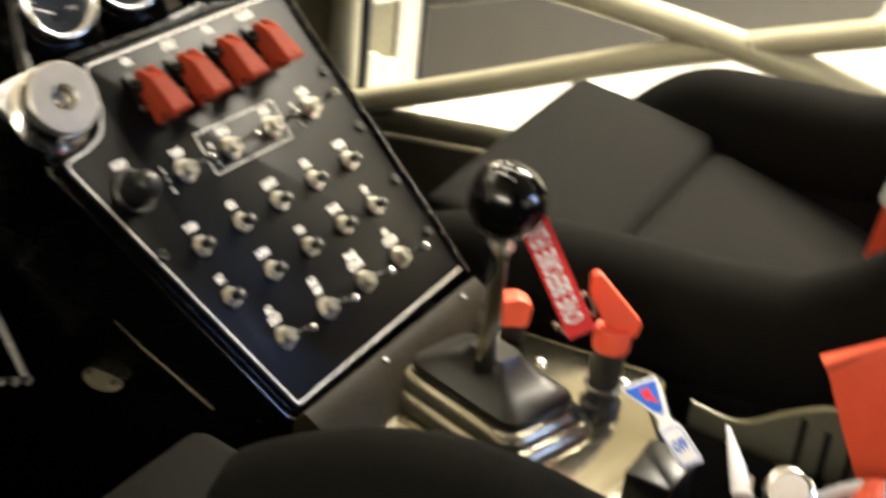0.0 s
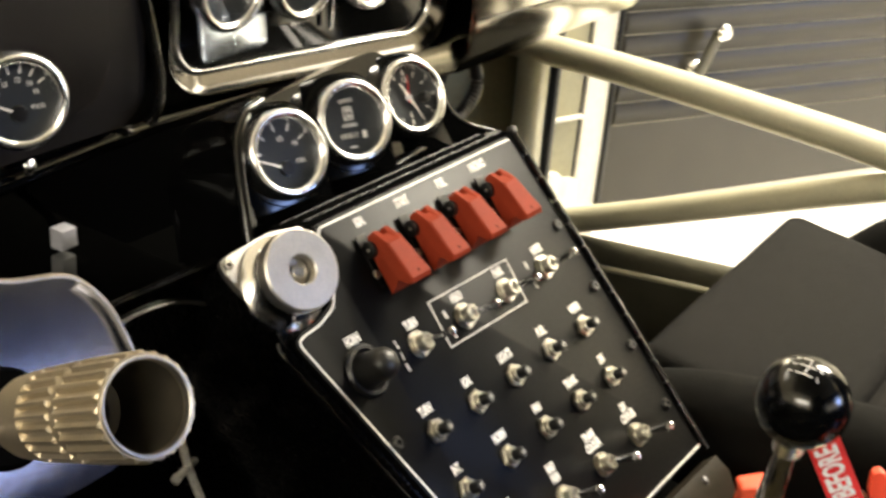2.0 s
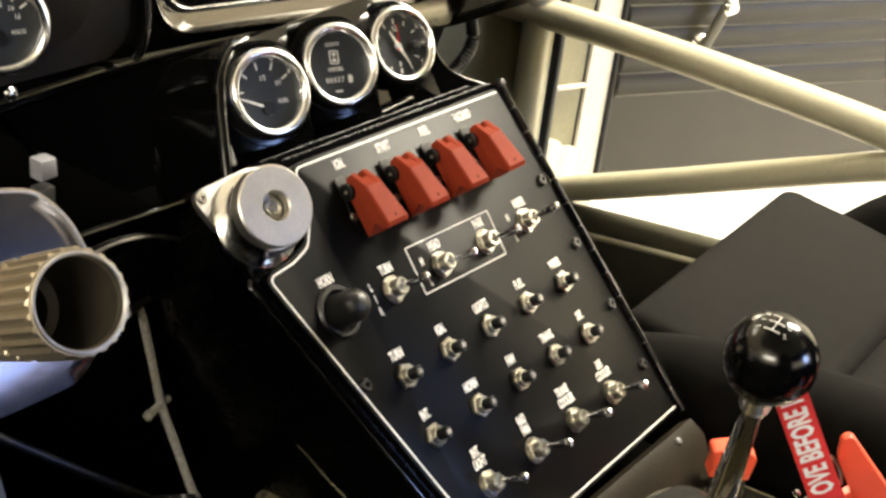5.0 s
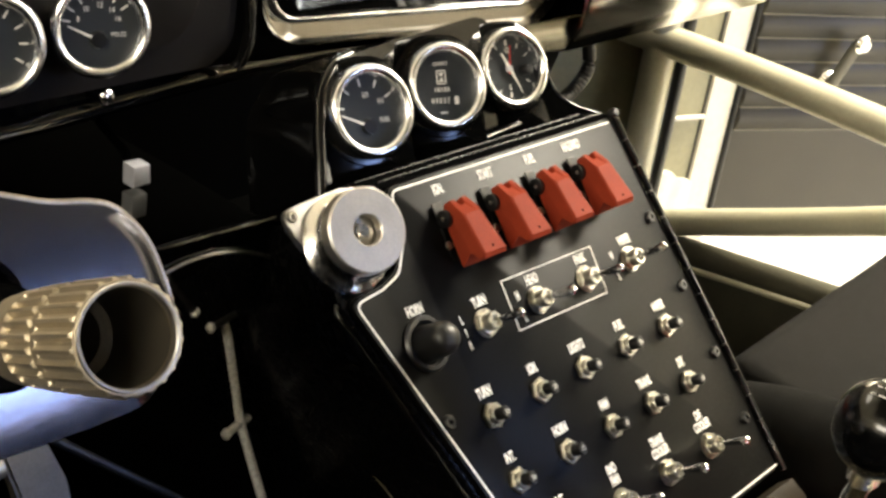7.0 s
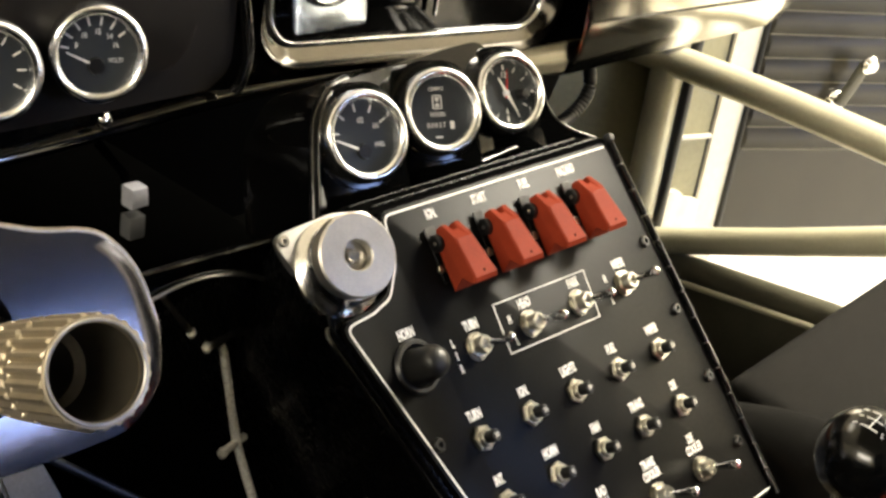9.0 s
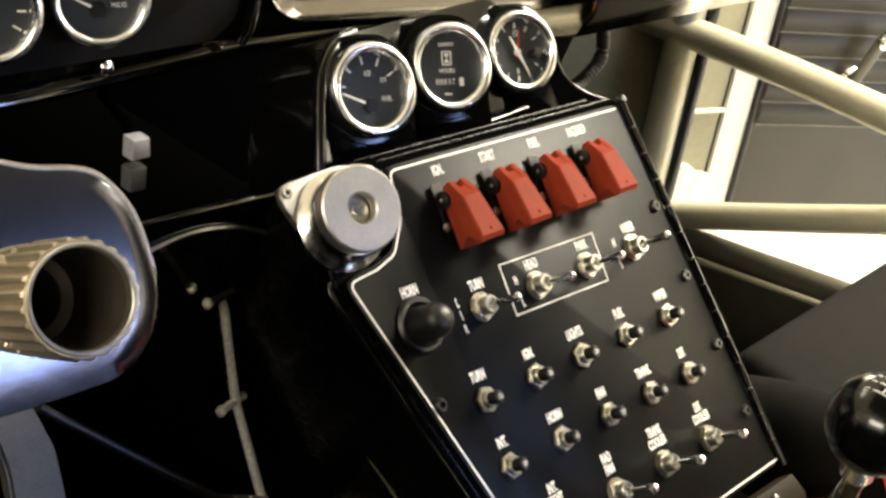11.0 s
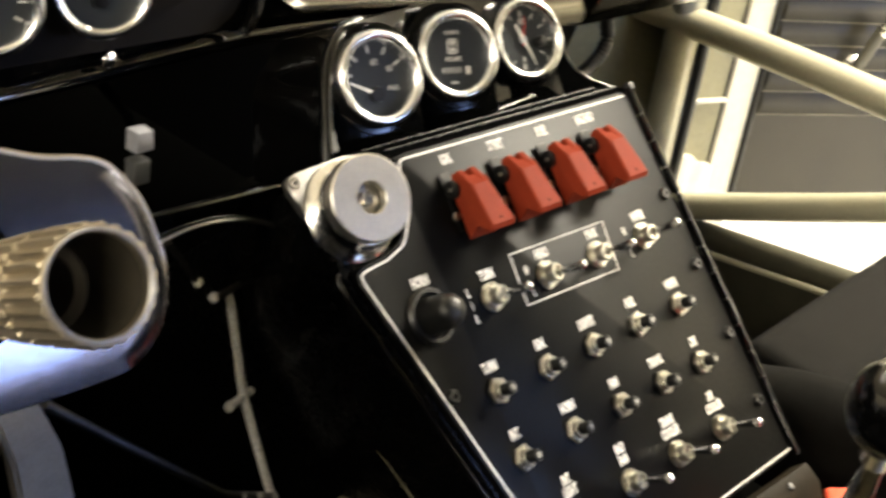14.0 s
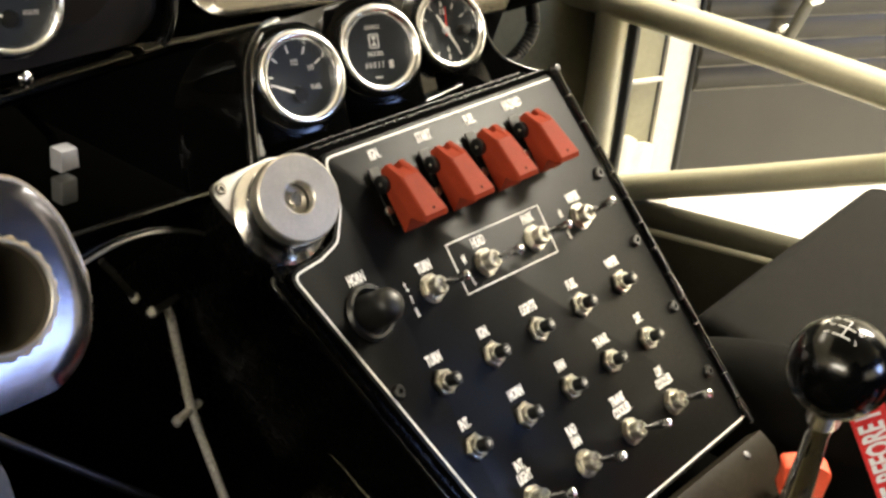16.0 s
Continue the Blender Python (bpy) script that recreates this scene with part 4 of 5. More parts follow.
def bucket_seat(m, label, mount, lift=0.0, nose=(0.0, 0.288, 0.117), setback=0.0):
    s = thing("bucket_seat", label, "car seat", m, "bucket seats")
    for side in (-1, 1):
        back = setback if side > 0 else 0.0
        line = spline([(side * 0.150, 0.305 - 1.2 * back, 0.035 + lift), (side * 0.185, 0.275 - back, 0.055 + lift), (side * 0.197, 0.19 - 0.5 * back, 0.093 + 0.6 * lift), (side * 0.190, 0.08, 0.106), (side * 0.19, -0.03, 0.117), (side * 0.20, -0.11, 0.150), (side * 0.215, -0.20, 0.27), (side * 0.20, -0.24, 0.55)], 6)
        secs = []
        n = len(line)
        for k, p in enumerate(line):
            d = (line[min(k + 1, n - 1)] - line[max(k - 1, 0)]).normalized()
            out = Vector((1, 0, 0))
            up = d.cross(out).normalized()
            g = min(1.0, 0.35 + k / 6, 0.35 + (n - 1 - k) / 5)
            secs.append([p + out * 0.042 * g * math.cos(a) + up * (0.05 if math.sin(a) > 0 else 0.065) * g * math.sin(a) for a in [2 * math.pi * q / 22 for q in range(22)]])
        loft(secs, SEAT_CLOTH, "bolster", s)
    part("front_cushion", pad(-0.162, 0.162, -0.172, 0.0, -0.096, 0.0, 0.007, 0.016), SEAT_PAD, s, "", pose(*nose, 8))
    part("rear_cushion", pad(-0.150, 0.150, -0.24, 0.0, -0.09, 0.0, 0.009, 0.022), SEAT_PAD, s, "", pose(0, 0.121, 0.090, 14))
    part("backrest", pad(-0.18, 0.18, -0.30, 0.34, -0.05, 0.04, 0.012), SEAT_CLOTH, s, "", Matrix.Translation((0, -0.26, 0.37)) @ pose(0, 0, 0, 72))
    part("shell", box(-0.185, 0.185, -0.30, 0.26, -0.10, 0.035, 0.03, 3), SEAT_CLOTH, s)
    for side in (-1, 1):
        part("side_wing", box(side * 0.1835 - 0.0165, side * 0.1835 + 0.0165, -0.30, 0.17, -0.09, 0.10, 0.012, 2), SEAT_CLOTH, s)
    part("mount", box(-0.16, 0.16, -0.18, 0.20, -mount, -0.095, 0.01, 2), BLACK_PLASTIC, s)
    return s


bucket_seat(Matrix.Translation((0.550, -0.303, 0.197)) @ pose(0, 0, 0, 0, -4, 0) @ Matrix.Scale(1.09, 4), "black cloth bucket seat on the passenger side", 0.180, setback=0.075)
bucket_seat(Matrix.Translation((-0.410, -0.535, 0.350)), "black cloth bucket seat on the driver's side", 0.350, 0.022, (0.10, 0.410, 0.045))

# ---------- tunnel top and shifter ----------
TOP = 0.309
plate = thing("tunnel_plate", "polished bronze-toned metal cover plate on the tunnel", "cover plate")
part("sheet", prism(fillet([(0.196, -0.132, 0.004), (0.214, -0.31, 0.012), (0.11, -0.345, 0.01), (-0.03, -0.40, 0.02), (-0.03, -0.132, 0.004)], 4), 0.304, TOP, 0.001), TUNNEL_PAINT, plate)
for x, y in ((0.171, -0.219), (0.186, -0.286), (0.035, -0.145), (0.185, -0.146)):
    part("plate_screw", lathe([(0, 0.0022), (0.003, 0.0018), (0.0045, 0.0008), (0.0048, 0)], 14), CHROME, plate, "", pose(x, y, TOP))
strip = thing("console_foot_strip", "folded bronze-toned strip along the panel's foot", "trim strip")
bm = bmesh.new()
prof = [(-0.128, 0.335), (-0.137, 0.3445), (-0.150, 0.337), (-0.160, 0.318), (-0.166, TOP), (-0.128, TOP)]
rows = [[bm.verts.new((x, y, z)) for y, z in prof] for x in (-0.046, 0.2)]
for i in range(len(prof)):
    j = (i + 1) % len(prof)
    bm.faces.new((rows[0][i], rows[0][j], rows[1][j], rows[1][i]))
bm.faces.new(rows[0])
bm.faces.new(rows[1][::-1])
part("strip", bm, mat("dark_bronze_strip_metal", (0.02, 0.0165, 0.0115), 0.45, 0.0, 0.35, 30, spec=0.06, rvar=0.1), strip)
for x in (0.17, 0.05):
    part("rivet", lathe([(0, 0.0016), (0.0025, 0.0012), (0.0032, 0)], 10), SCREW_BLACK, strip, "", Matrix.Translation((x, -0.1435, 0.3411)) @ pose(0, 0, 0, 30))

shifter = thing("gear_shifter", "black ball knob gear lever with a tiered black boot", "gear shifter", Matrix.Translation((0.072, -0.208, TOP)))
top = Vector((-0.067, -0.039, 0.219))
foot = Vector((0.010, -0.003, 0.036))
cants = Matrix.Translation((0.014, -0.004, 0)) @ pose(0, 0, 0, 0, 0, -16)


def tiers(levels):
    """Stack of rounded rectangles (width, depth, height) skinned into one closed-top boot."""
    bm = bmesh.new()
    rings = [[bm.verts.new((x, y, z)) for x, y in rounded(w, h, min(w, h) * 0.22, 5)] for w, h, z in levels]
    for a, b in zip(rings, rings[1:]):
        for i in range(len(a)):
            bm.faces.new((a[i], a[(i + 1) % len(a)], b[(i + 1) % len(a)], b[i]))
    bm.faces.new(rings[-1])
    return bm


part("boot_base", tiers(((0.106, 0.152, 0.0), (0.106, 0.152, 0.003), (0.104, 0.150, 0.006), (0.099, 0.145, 0.0095), (0.092, 0.138, 0.0105), (0.088, 0.134, 0.0108), (0.0885, 0.135, 0.0135), (0.087, 0.133, 0.0165), (0.082, 0.129, 0.0195), (0.076, 0.124, 0.0208), (0.070, 0.118, 0.021))), mat("polished_boot_ring", (0.22, 0.2, 0.15), 0.22, 0.8, 0.12, 40, rvar=0.15), shifter, "shiny dark bronze ring steps", cants)
part("boot", tiers(((0.068, 0.112, 0.021), (0.0715, 0.1155, 0.0222), (0.0725, 0.1165, 0.0245), (0.0715, 0.1155, 0.0272), (0.068, 0.112, 0.0285), (0.050, 0.080, 0.0355), (0.034, 0.046, 0.044), (0.025, 0.032, 0.053))), LEATHER, shifter, "black tented shift boot", Matrix.Translation((0.002, -0.003, 0)) @ cants)
way = (top - foot).normalized()
turn = way.to_track_quat("Z", "Y").to_matrix().to_4x4()
length = (top - foot).length
bm = bmesh.new()
secs = []
for t, w, h in ((0.0, 0.0125, 0.0085), (0.3, 0.0115, 0.0075), (0.55, 0.0095, 0.0065), (0.66, 0.008, 0.006), (0.72, 0.0065, 0.0055), (0.80, 0.0068, 0.0068), (0.86, 0.0075, 0.0075)):
    secs.append([bm.verts.new((x, y, t * length)) for x, y in rounded(2 * h, 2 * w, min(h, w) * 0.6, 4)])
for a, b in zip(secs, secs[1:]):
    for i in range(len(a)):
        bm.faces.new((a[i], a[(i + 1) % len(a)], b[(i + 1) % len(a)], b[i]))
bm.faces.new(secs[0][::-1])
bm.faces.new(secs[-1])
lever = part("lever", bm, POLISHED, shifter, "flat polished lever", Matrix.Translation(foot) @ turn)
part("knob_collar", lathe([(0.0, 0.77 * length), (0.0088, 0.77 * length), (0.0092, 0.775 * length), (0.0088, 0.84 * length), (0.0105, 0.86 * length), (0.0105, 0.885 * length), (0.0, 0.885 * length)], 24), CHROME, lever, "chrome collar below the knob")
for t in (0.26, 0.31, 0.36):
    part("lever_bolt", lathe([(0, 0.0012), (0.0022, 0.0009), (0.003, 0)], 10), STEEL, lever, "", Matrix.Translation((-0.0076, 0, t * length)) @ pose(0, 0, 0, 0, -90, 0))
knob = part("knob", lathe([(0.0, 0.0262), (0.004, 0.0259), (0.008, 0.025), (0.0115, 0.0235), (0.015, 0.0215), (0.0184, 0.0187), (0.0212, 0.0154), (0.0236, 0.0114), (0.0252, 0.007), (0.026, 0.0033), (0.0262, 0.0), (0.0259, -0.004), (0.0252, -0.0072), (0.0236, -0.0114), (0.0215, -0.015), (0.0186, -0.0185), (0.0155, -0.0212), (0.0095, -0.0245), (0.0085, -0.030), (0.0, -0.030)], 48), KNOB_BLACK, shifter, "gloss black ball knob", Matrix.Translation(top) @ pose(0, 0, 0, 10, -14, 0))
# engraved shift pattern on the crown
for x0, y0, x1, y1 in ((-0.006, 0.004, 0.006, 0.004), (-0.006, 0.0085, -0.006, -0.0005), (0.0, 0.0085, 0.0, -0.0005), (0.006, 0.0085, 0.006, 0.004)):
    pts = [Vector((x0, y0)).lerp(Vector((x1, y1)), k / 4) for k in range(5)]
    part("pattern_line", tube([(p.x, p.y, math.sqrt(0.0263 ** 2 - p.x ** 2 - p.y ** 2)) for p in pts], 0.0004, 6), WHITE_INK, knob)
for x, y, s in ((-0.006, 0.0115, "1"), (0.0, 0.0115, "3"), (0.006, 0.0115, "R"), (-0.006, -0.0035, "2"), (0.0, -0.0035, "4")):
    n = Vector((x, y, math.sqrt(0.0263 ** 2 - x * x - y * y)))
    lettering("numeral", s, 0.0038, WHITE_INK, knob, Matrix.Translation(n * 1.002) @ n.to_track_quat("Z", "Y").to_matrix().to_4x4(), 0.8)

# small red-tipped switch behind the lever
red_switch = thing("red_rocker", "small red plastic flip switch on the tunnel plate", "flip switch", Matrix.Translation((0.188, -0.179, TOP + 0.002)) @ pose(0, 0, 0, 0, 0, -53) @ Matrix.Diagonal((1.12, 0.8, 0.95, 1)))
part("base", box(-0.010, 0.010, -0.012, 0.012, -0.004, 0.012, 0.002), BLACK_PLASTIC, red_switch)
part("flap", prism(fillet([(-0.015, 0.012, 0.002), (0.012, 0.012, 0.002), (0.014, 0.034, 0.004), (0.004, 0.040, 0.004), (-0.016, 0.036, 0.004), (-0.013, 0.024, 0.003)], 3), -0.011, 0.011, 0.002), RED_BRIGHT, red_switch, "red flap", pose(0, 0, 0, 90))

# battery cut-off with its red key
kill = thing("battery_switch", "black battery cut-off switch with a red plastic key", "battery switch", Matrix.Translation((0.143, -0.284, TOP)) @ Matrix.Diagonal((0.84, 0.84, 1, 1)))
part("switch_body", lathe([(0.0, 0.0), (0.0195, 0.0), (0.0195, 0.005), (0.0155, 0.008), (0.0145, 0.012), (0.0145, 0.052), (0.0155, 0.054), (0.0, 0.054)], 32), BLACK_RUBBER, kill)
part("flange_ring", lathe([(0.0160, 0.018), (0.0180, 0.019), (0.0180, 0.021), (0.0160, 0.022)], 32, True), DULL_STEEL, kill)
part("key_collar", lathe([(0.0, 0.054), (0.0165, 0.054), (0.017, 0.057), (0.017, 0.069), (0.0155, 0.072), (0.0, 0.072)], 32), RED_BRIGHT, kill, "red key collar")
arm = prism(fillet([(0.004, 0.0, 0.003), (-0.020, 0.0, 0.004), (-0.024, 0.012, 0.005), (0.020, 0.052, 0.003), (0.027, 0.049, 0.003), (0.026, 0.034, 0.004), (0.012, 0.014, 0.004)], 4), -0.0045, 0.0045, 0.0015)
part("key_arm", arm, RED_BRIGHT, kill, "red key handle", pose(0, 0, 0.066, 90, 0, 118))
ring = bmesh.new()
tube([(0.009 * math.cos(a), 0.009 * math.sin(a), 0) for a in [2 * math.pi * k / 20 for k in range(21)]], 0.0011, 8, ring, False)
key_ring = thing("key_ring", "steel split ring with a short bead chain", "key ring", Matrix.Translation((0.124, -0.268, 0.404)) @ pose(0, 0, 0, 50, 20, 0))
part("split_ring", ring, STEEL, key_ring)
for k in range(7):
    part("bead", lathe([(0, 0.0026), (0.0019, 0.0018), (0.0026, 0), (0.0019, -0.0018), (0, -0.0026)], 8), CHROME, key_ring, "", pose(-0.006 - 0.0015 * k, -0.007 - 0.003 * (k % 3), -0.004 * k))

# red warning ribbon
def strap(points, sides, w, thick, material, name, parent, label=""):
    bm = bmesh.new()
    rows = []
    for i, p in enumerate(points):
        d = (points[min(i + 1, len(points) - 1)] - points[max(i - 1, 0)]).normalized()
        sd = (sides - d * sides.dot(d)).normalized()
        nrm = sd.cross(d)
        rows.append([bm.verts.new(p + sd * w * a + nrm * thick * b) for a, b in ((-0.5, -0.5), (0.5, -0.5), (0.5, 0.5), (-0.5, 0.5))])
    for a, b in zip(rows, rows[1:]):
        for k in range(4):
            bm.faces.new((a[k], a[(k + 1) % 4], b[(k + 1) % 4], b[k]))
    bm.faces.new(rows[0][::-1])
    bm.faces.new(rows[-1])
    return part(name, bm, material, parent, label)


ribbon_tag = thing("warning_ribbon", "red woven warning ribbon with white block letters", "ribbon")
low, high = Vector((0.093, -0.2785, 0.398)), Vector((0.086, -0.216, 0.498))
toward = Vector((-0.80, -0.27, 0.53))
side = (high - low).cross(toward).normalized()
strap([low + Vector((0.012, 0.003, -0.006)), low + Vector((0.006, 0.001, -0.003)), low, low.lerp(high, 0.3) - toward * 0.002, low.lerp(high, 0.65) - toward * 0.002, high], side, 0.0212, 0.0016, RED_CLOTH, "webbing", ribbon_tag)
up = (high - low).normalized()
left = -side
nrm = up.cross(left)
frame_m = Matrix((up, left, nrm)).transposed().to_4x4()
lettering("lettering", "OVE BEFORE FLIGHT", 0.0198, WHITE_INK, ribbon_tag, Matrix.Translation(low.lerp(high, 0.5) - up * 0.002 + nrm * 0.0022) @ frame_m, 0.517, 0.0002, 0.0006)

# on-off sign beside the battery switch
sign_dir = Vector((-0.052, -0.058, -0.004)).normalized()
sx = sign_dir
sz = (Vector((-0.55, -0.1, 0.82)) - sx * sx.dot(Vector((-0.55, -0.1, 0.82)))).normalized()
sy = sz.cross(sx)
SIGN = Matrix.Translation((0.107, -0.316, 0.362)) @ Matrix((sx, sy, sz)).transposed().to_4x4()
SIGN = Matrix.Translation((0.004, -0.004, 0.002)) @ SIGN @ Matrix.Diagonal((1.18, 0.56, 1, 1))
sign = thing("switch_sign", "white and blue cut-off switch sign with dark lettering", "sign", SIGN)
part("sign_plate", prism(fillet([(0.0, -0.026, 0.003), (0.002, 0.026, 0.003), (0.022, 0.018, 0.008), (0.040, 0.008, 0.006), (0.048, 0.015, 0.004), (0.080, 0.013, 0.005), (0.078, -0.017, 0.005), (0.046, -0.013, 0.004), (0.036, -0.004, 0.008), (0.016, -0.016, 0.01)], 4), -0.0008, 0.0008), WHITE_PLASTIC, sign)
part("blue_field", prism(fillet([(0.003, -0.022, 0.002), (0.005, 0.021, 0.002), (0.036, 0.004, 0.004), (0.030, -0.004, 0.004)], 3), 0.0008, 0.0011), BLUE_STICKER, sign, "blue printed field")
part("red_bar", prism([(0.011, -0.006), (0.024, 0.004), (0.022, 0.008), (0.009, -0.002)], 0.0011, 0.0013), RED_INK, sign, "red printed flash", smooth=False)
part("red_bar", prism([(0.009, 0.004), (0.013, 0.008), (0.020, -0.004), (0.016, -0.006)], 0.0011, 0.0013), RED_INK, sign, smooth=False)
lettering("lettering", "OFF", 0.0135, BLUE_STICKER, sign, Matrix.Translation((0.063, -0.001, 0.001)) @ pose(0, 0, 0, 0, 0, 90), 0.75, 0.0002, 0.0004)
part("tag_border", ribbon(rounded(0.031, 0.024, 0.004, 3, 0.063, -0.001), 0.0009, 0.0008, 0.0011, True), BLUE_STICKER, sign, "thin dark border")
part("sign_post", tube([(0.012, 0.0, -0.001), (0.012, 0.004, -0.07)], 0.003, 8), DULL_STEEL, sign)
relay = thing("relay_box", "small black plastic box with faded print on the tunnel", "relay box", Matrix.Translation((0.060, -0.364, TOP)))
part("case", box(-0.027, 0.024, -0.018, 0.017, 0.0, 0.034, 0.003), BLACK_PLASTIC, relay)
for k in range(3):
    part("print_bar", box(-0.0274, -0.0268, -0.010 + 0.006 * k, -0.0055 + 0.006 * k, 0.008, 0.015), ZINC, relay)

# ---------- behind the shifter: extinguisher, bracket, belts ----------
ext = thing("fire_extinguisher", "small red fire extinguisher lying on the tunnel", "fire extinguisher", Matrix.Translation((0.075, -0.4725, 0.339)) @ pose(0, 0, 0, 0, 0, -167) @ pose(0, 0, 0, -90, 0, 0))
part("cylinder", lathe([(0, 0.0), (0.010, 0.0), (0.012, 0.017), (0.022, 0.0195), (0.030, 0.024), (0.033, 0.029), (0.034, 0.034), (0.034, 0.26), (0.028, 0.285), (0, 0.29)], 36), RED_BRIGHT, ext)
part("label", lathe([(0.0342, 0.036), (0.0344, 0.037), (0.0344, 0.2), (0.0342, 0.201)], 36), WHITE_PLASTIC, ext, "white instruction label")
band = bmesh.new()
rows = [[band.verts.new((0.0347 * math.cos(radians(a)), 0.0347 * math.sin(radians(a)), z)) for z in (0.037, 0.2)] for a in range(-125, -62, 7)]
for a, b in zip(rows, rows[1:]):
    band.faces.new((a[0], a[1], b[1], b[0]))
part("label_band", band, BLUE_STICKER, ext, "blue label field")
part("valve", lathe([(0.0, -0.026), (0.011, -0.026), (0.012, -0.018), (0.012, -0.004), (0.010, 0.002), (0, 0.002)], 20), NICKEL, ext)
facing = Vector((0.66, -0.75, -0.05)).normalized()
part("pressure_gauge", lathe([(0, 0.0075), (0.0125, 0.0075), (0.0152, 0.0065), (0.0172, 0.0045), (0.0175, 0.0), (0.011, -0.012)], 32), CHROME, ext, "round pressure gauge", Matrix.Translation((0.004, -0.014, -0.022)) @ facing.to_track_quat("Z", "Y").to_matrix().to_4x4())
part("gauge_face", lathe([(0, 0.0079), (0.0128, 0.0078)], 28), GAUGE_WHITE, ext, "pale gauge face", Matrix.Translation((0.004, -0.014, -0.022)) @ facing.to_track_quat("Z", "Y").to_matrix().to_4x4())
part("handle", tube([(0.058, -0.424, 0.343), (0.085, -0.410, 0.346), (0.124, -0.389, 0.347)], [0.0075, 0.006, 0.0016], 10, flat=0.4), WHITE_PLASTIC, ext, "white lever", ext.matrix_basis.inverted())
part("nozzle", tube([(-0.004, -0.006, -0.006), (-0.012, -0.016, 0.012), (-0.016, -0.02, 0.026)], [0.005, 0.005, 0.006], 12), WHITE_PLASTIC, ext)
part("pull_ring", tube([(-0.008 + 0.015 * math.cos(a), 0.004 + 0.012 * math.sin(a), -0.047) for a in [2 * math.pi * k / 18 for k in range(19)]], 0.0011, 8, None, False), STEEL, ext)
part("clip", box(0.004, 0.024, -0.004, 0.012, -0.046, -0.026, 0.003), WHITE_PLASTIC, ext)
tangent = Vector((0.58, 0.80, 0)).normalized() * -1
nrm_e = Vector((0.80, -0.58, 0)).normalized()
frame_e = Matrix((tangent, nrm_e.cross(tangent), nrm_e)).transposed().to_4x4()
lettering("lettering", "CTIONS", 0.013, BLUE_STICKER, ext, Matrix.Translation(nrm_e * 0.0348 + Vector((0, 0, 0.049)) - tangent * 0.004) @ frame_e @ pose(0, 0, 0, 0, 0, 180), 0.7, 0.0002, 0.0003)
for k in range(5):
    part("print_bar", box(-0.011, 0.012 - 0.004 * (k % 2), -0.001, 0.001, 0, 0.0006), BLUE_STICKER, ext, "", Matrix.Translation(nrm_e * 0.0346 + Vector((0, 0, 0.061 + 0.0065 * k))) @ frame_e)
BRACKET_PAINT = mat("grey_green_bracket_paint", (0.1, 0.098, 0.073), 0.5, 0.0, 0.15, 40, 0.1, 300)
bracket = thing("slotted_bracket", "grey-green sheet bracket with slots and a wavy top", "bracket", Matrix.Translation((0.222, -0.333, 0.0)) @ pose(0, 0, 0, 0, 0, -90) @ pose(0, 0, 0, 90))
edge = spline([(0.0, 0.289, 0), (0.03, 0.286, 0), (0.05, 0.291, 0), (0.080, 0.313, 0), (0.11, 0.329, 0), (0.15, 0.331, 0), (0.20, 0.325, 0)], 4)
part("sheet", prism([(p.x, p.y) for p in edge] + [(0.20, 0.0), (0.0, 0.0)], -0.003, 0.0), BRACKET_PAINT, bracket)
part("bright_edge", tube([(p.x, p.y, -0.0015) for p in edge], 0.0018, 6), JAMB_PAINT, bracket)
for k in range(4):
    part("slot", prism(rounded(0.006, 0.046, 0.0025, 3, 0.091 + 0.020 * k, 0.290 - 0.004 * k), -0.0035, 0.0006), BLACK_RUBBER, bracket, "dark slot", smooth=False)
belt = thing("harness_belt", "bright red racing harness belt hanging over the seat edge", "harness belt")
run = [Vector(p) for p in spline([(0.228, -0.452, 0.388), (0.219, -0.455, 0.3895), (0.212, -0.460, 0.386), (0.206, -0.480, 0.35), (0.202, -0.510, 0.296), (0.205, -0.555, 0.21)], 5)]
strap(run[:12], Vector((0.0, 1, -0.55)), 0.066, 0.003, RED_BRIGHT, "folded_top", belt, "red webbing folded over the edge")
strap(run[11:], Vector((0.0, 1, -0.55)), 0.066, 0.003, RED_BRIGHT, "webbing", belt)
shoulder = thing("shoulder_belt", "bright red shoulder belt with a white sleeve against the backrest", "harness belt")
strap([Vector(p) for p in spline([(0.538, -0.412, 0.284), (0.53, -0.418, 0.333), (0.523, -0.425, 0.382), (0.521, -0.429, 0.4)], 4)], Vector((0.45, -1, 0)), 0.062, 0.003, RED_BRIGHT, "webbing", shoulder)
strap([Vector(p) for p in spline([(0.525, -0.422, 0.378), (0.521, -0.425, 0.39), (0.521, -0.429, 0.402)], 4)], Vector((0.45, -1, 0)), 0.070, 0.012, WHITE_PLASTIC, "sleeve", shoulder, "white belt sleeve")
loose = thing("lap_belt", "red lap belt trailing beside the extinguisher", "harness belt")
strap([Vector(p) for p in spline([(0.040, -0.402, 0.318), (0.018, -0.44, 0.322), (0.01, -0.50, 0.324), (0.02, -0.58, 0.320)], 4)], Vector((1, 0.2, 0.2)), 0.045, 0.003, RED_BRIGHT, "webbing", loose)

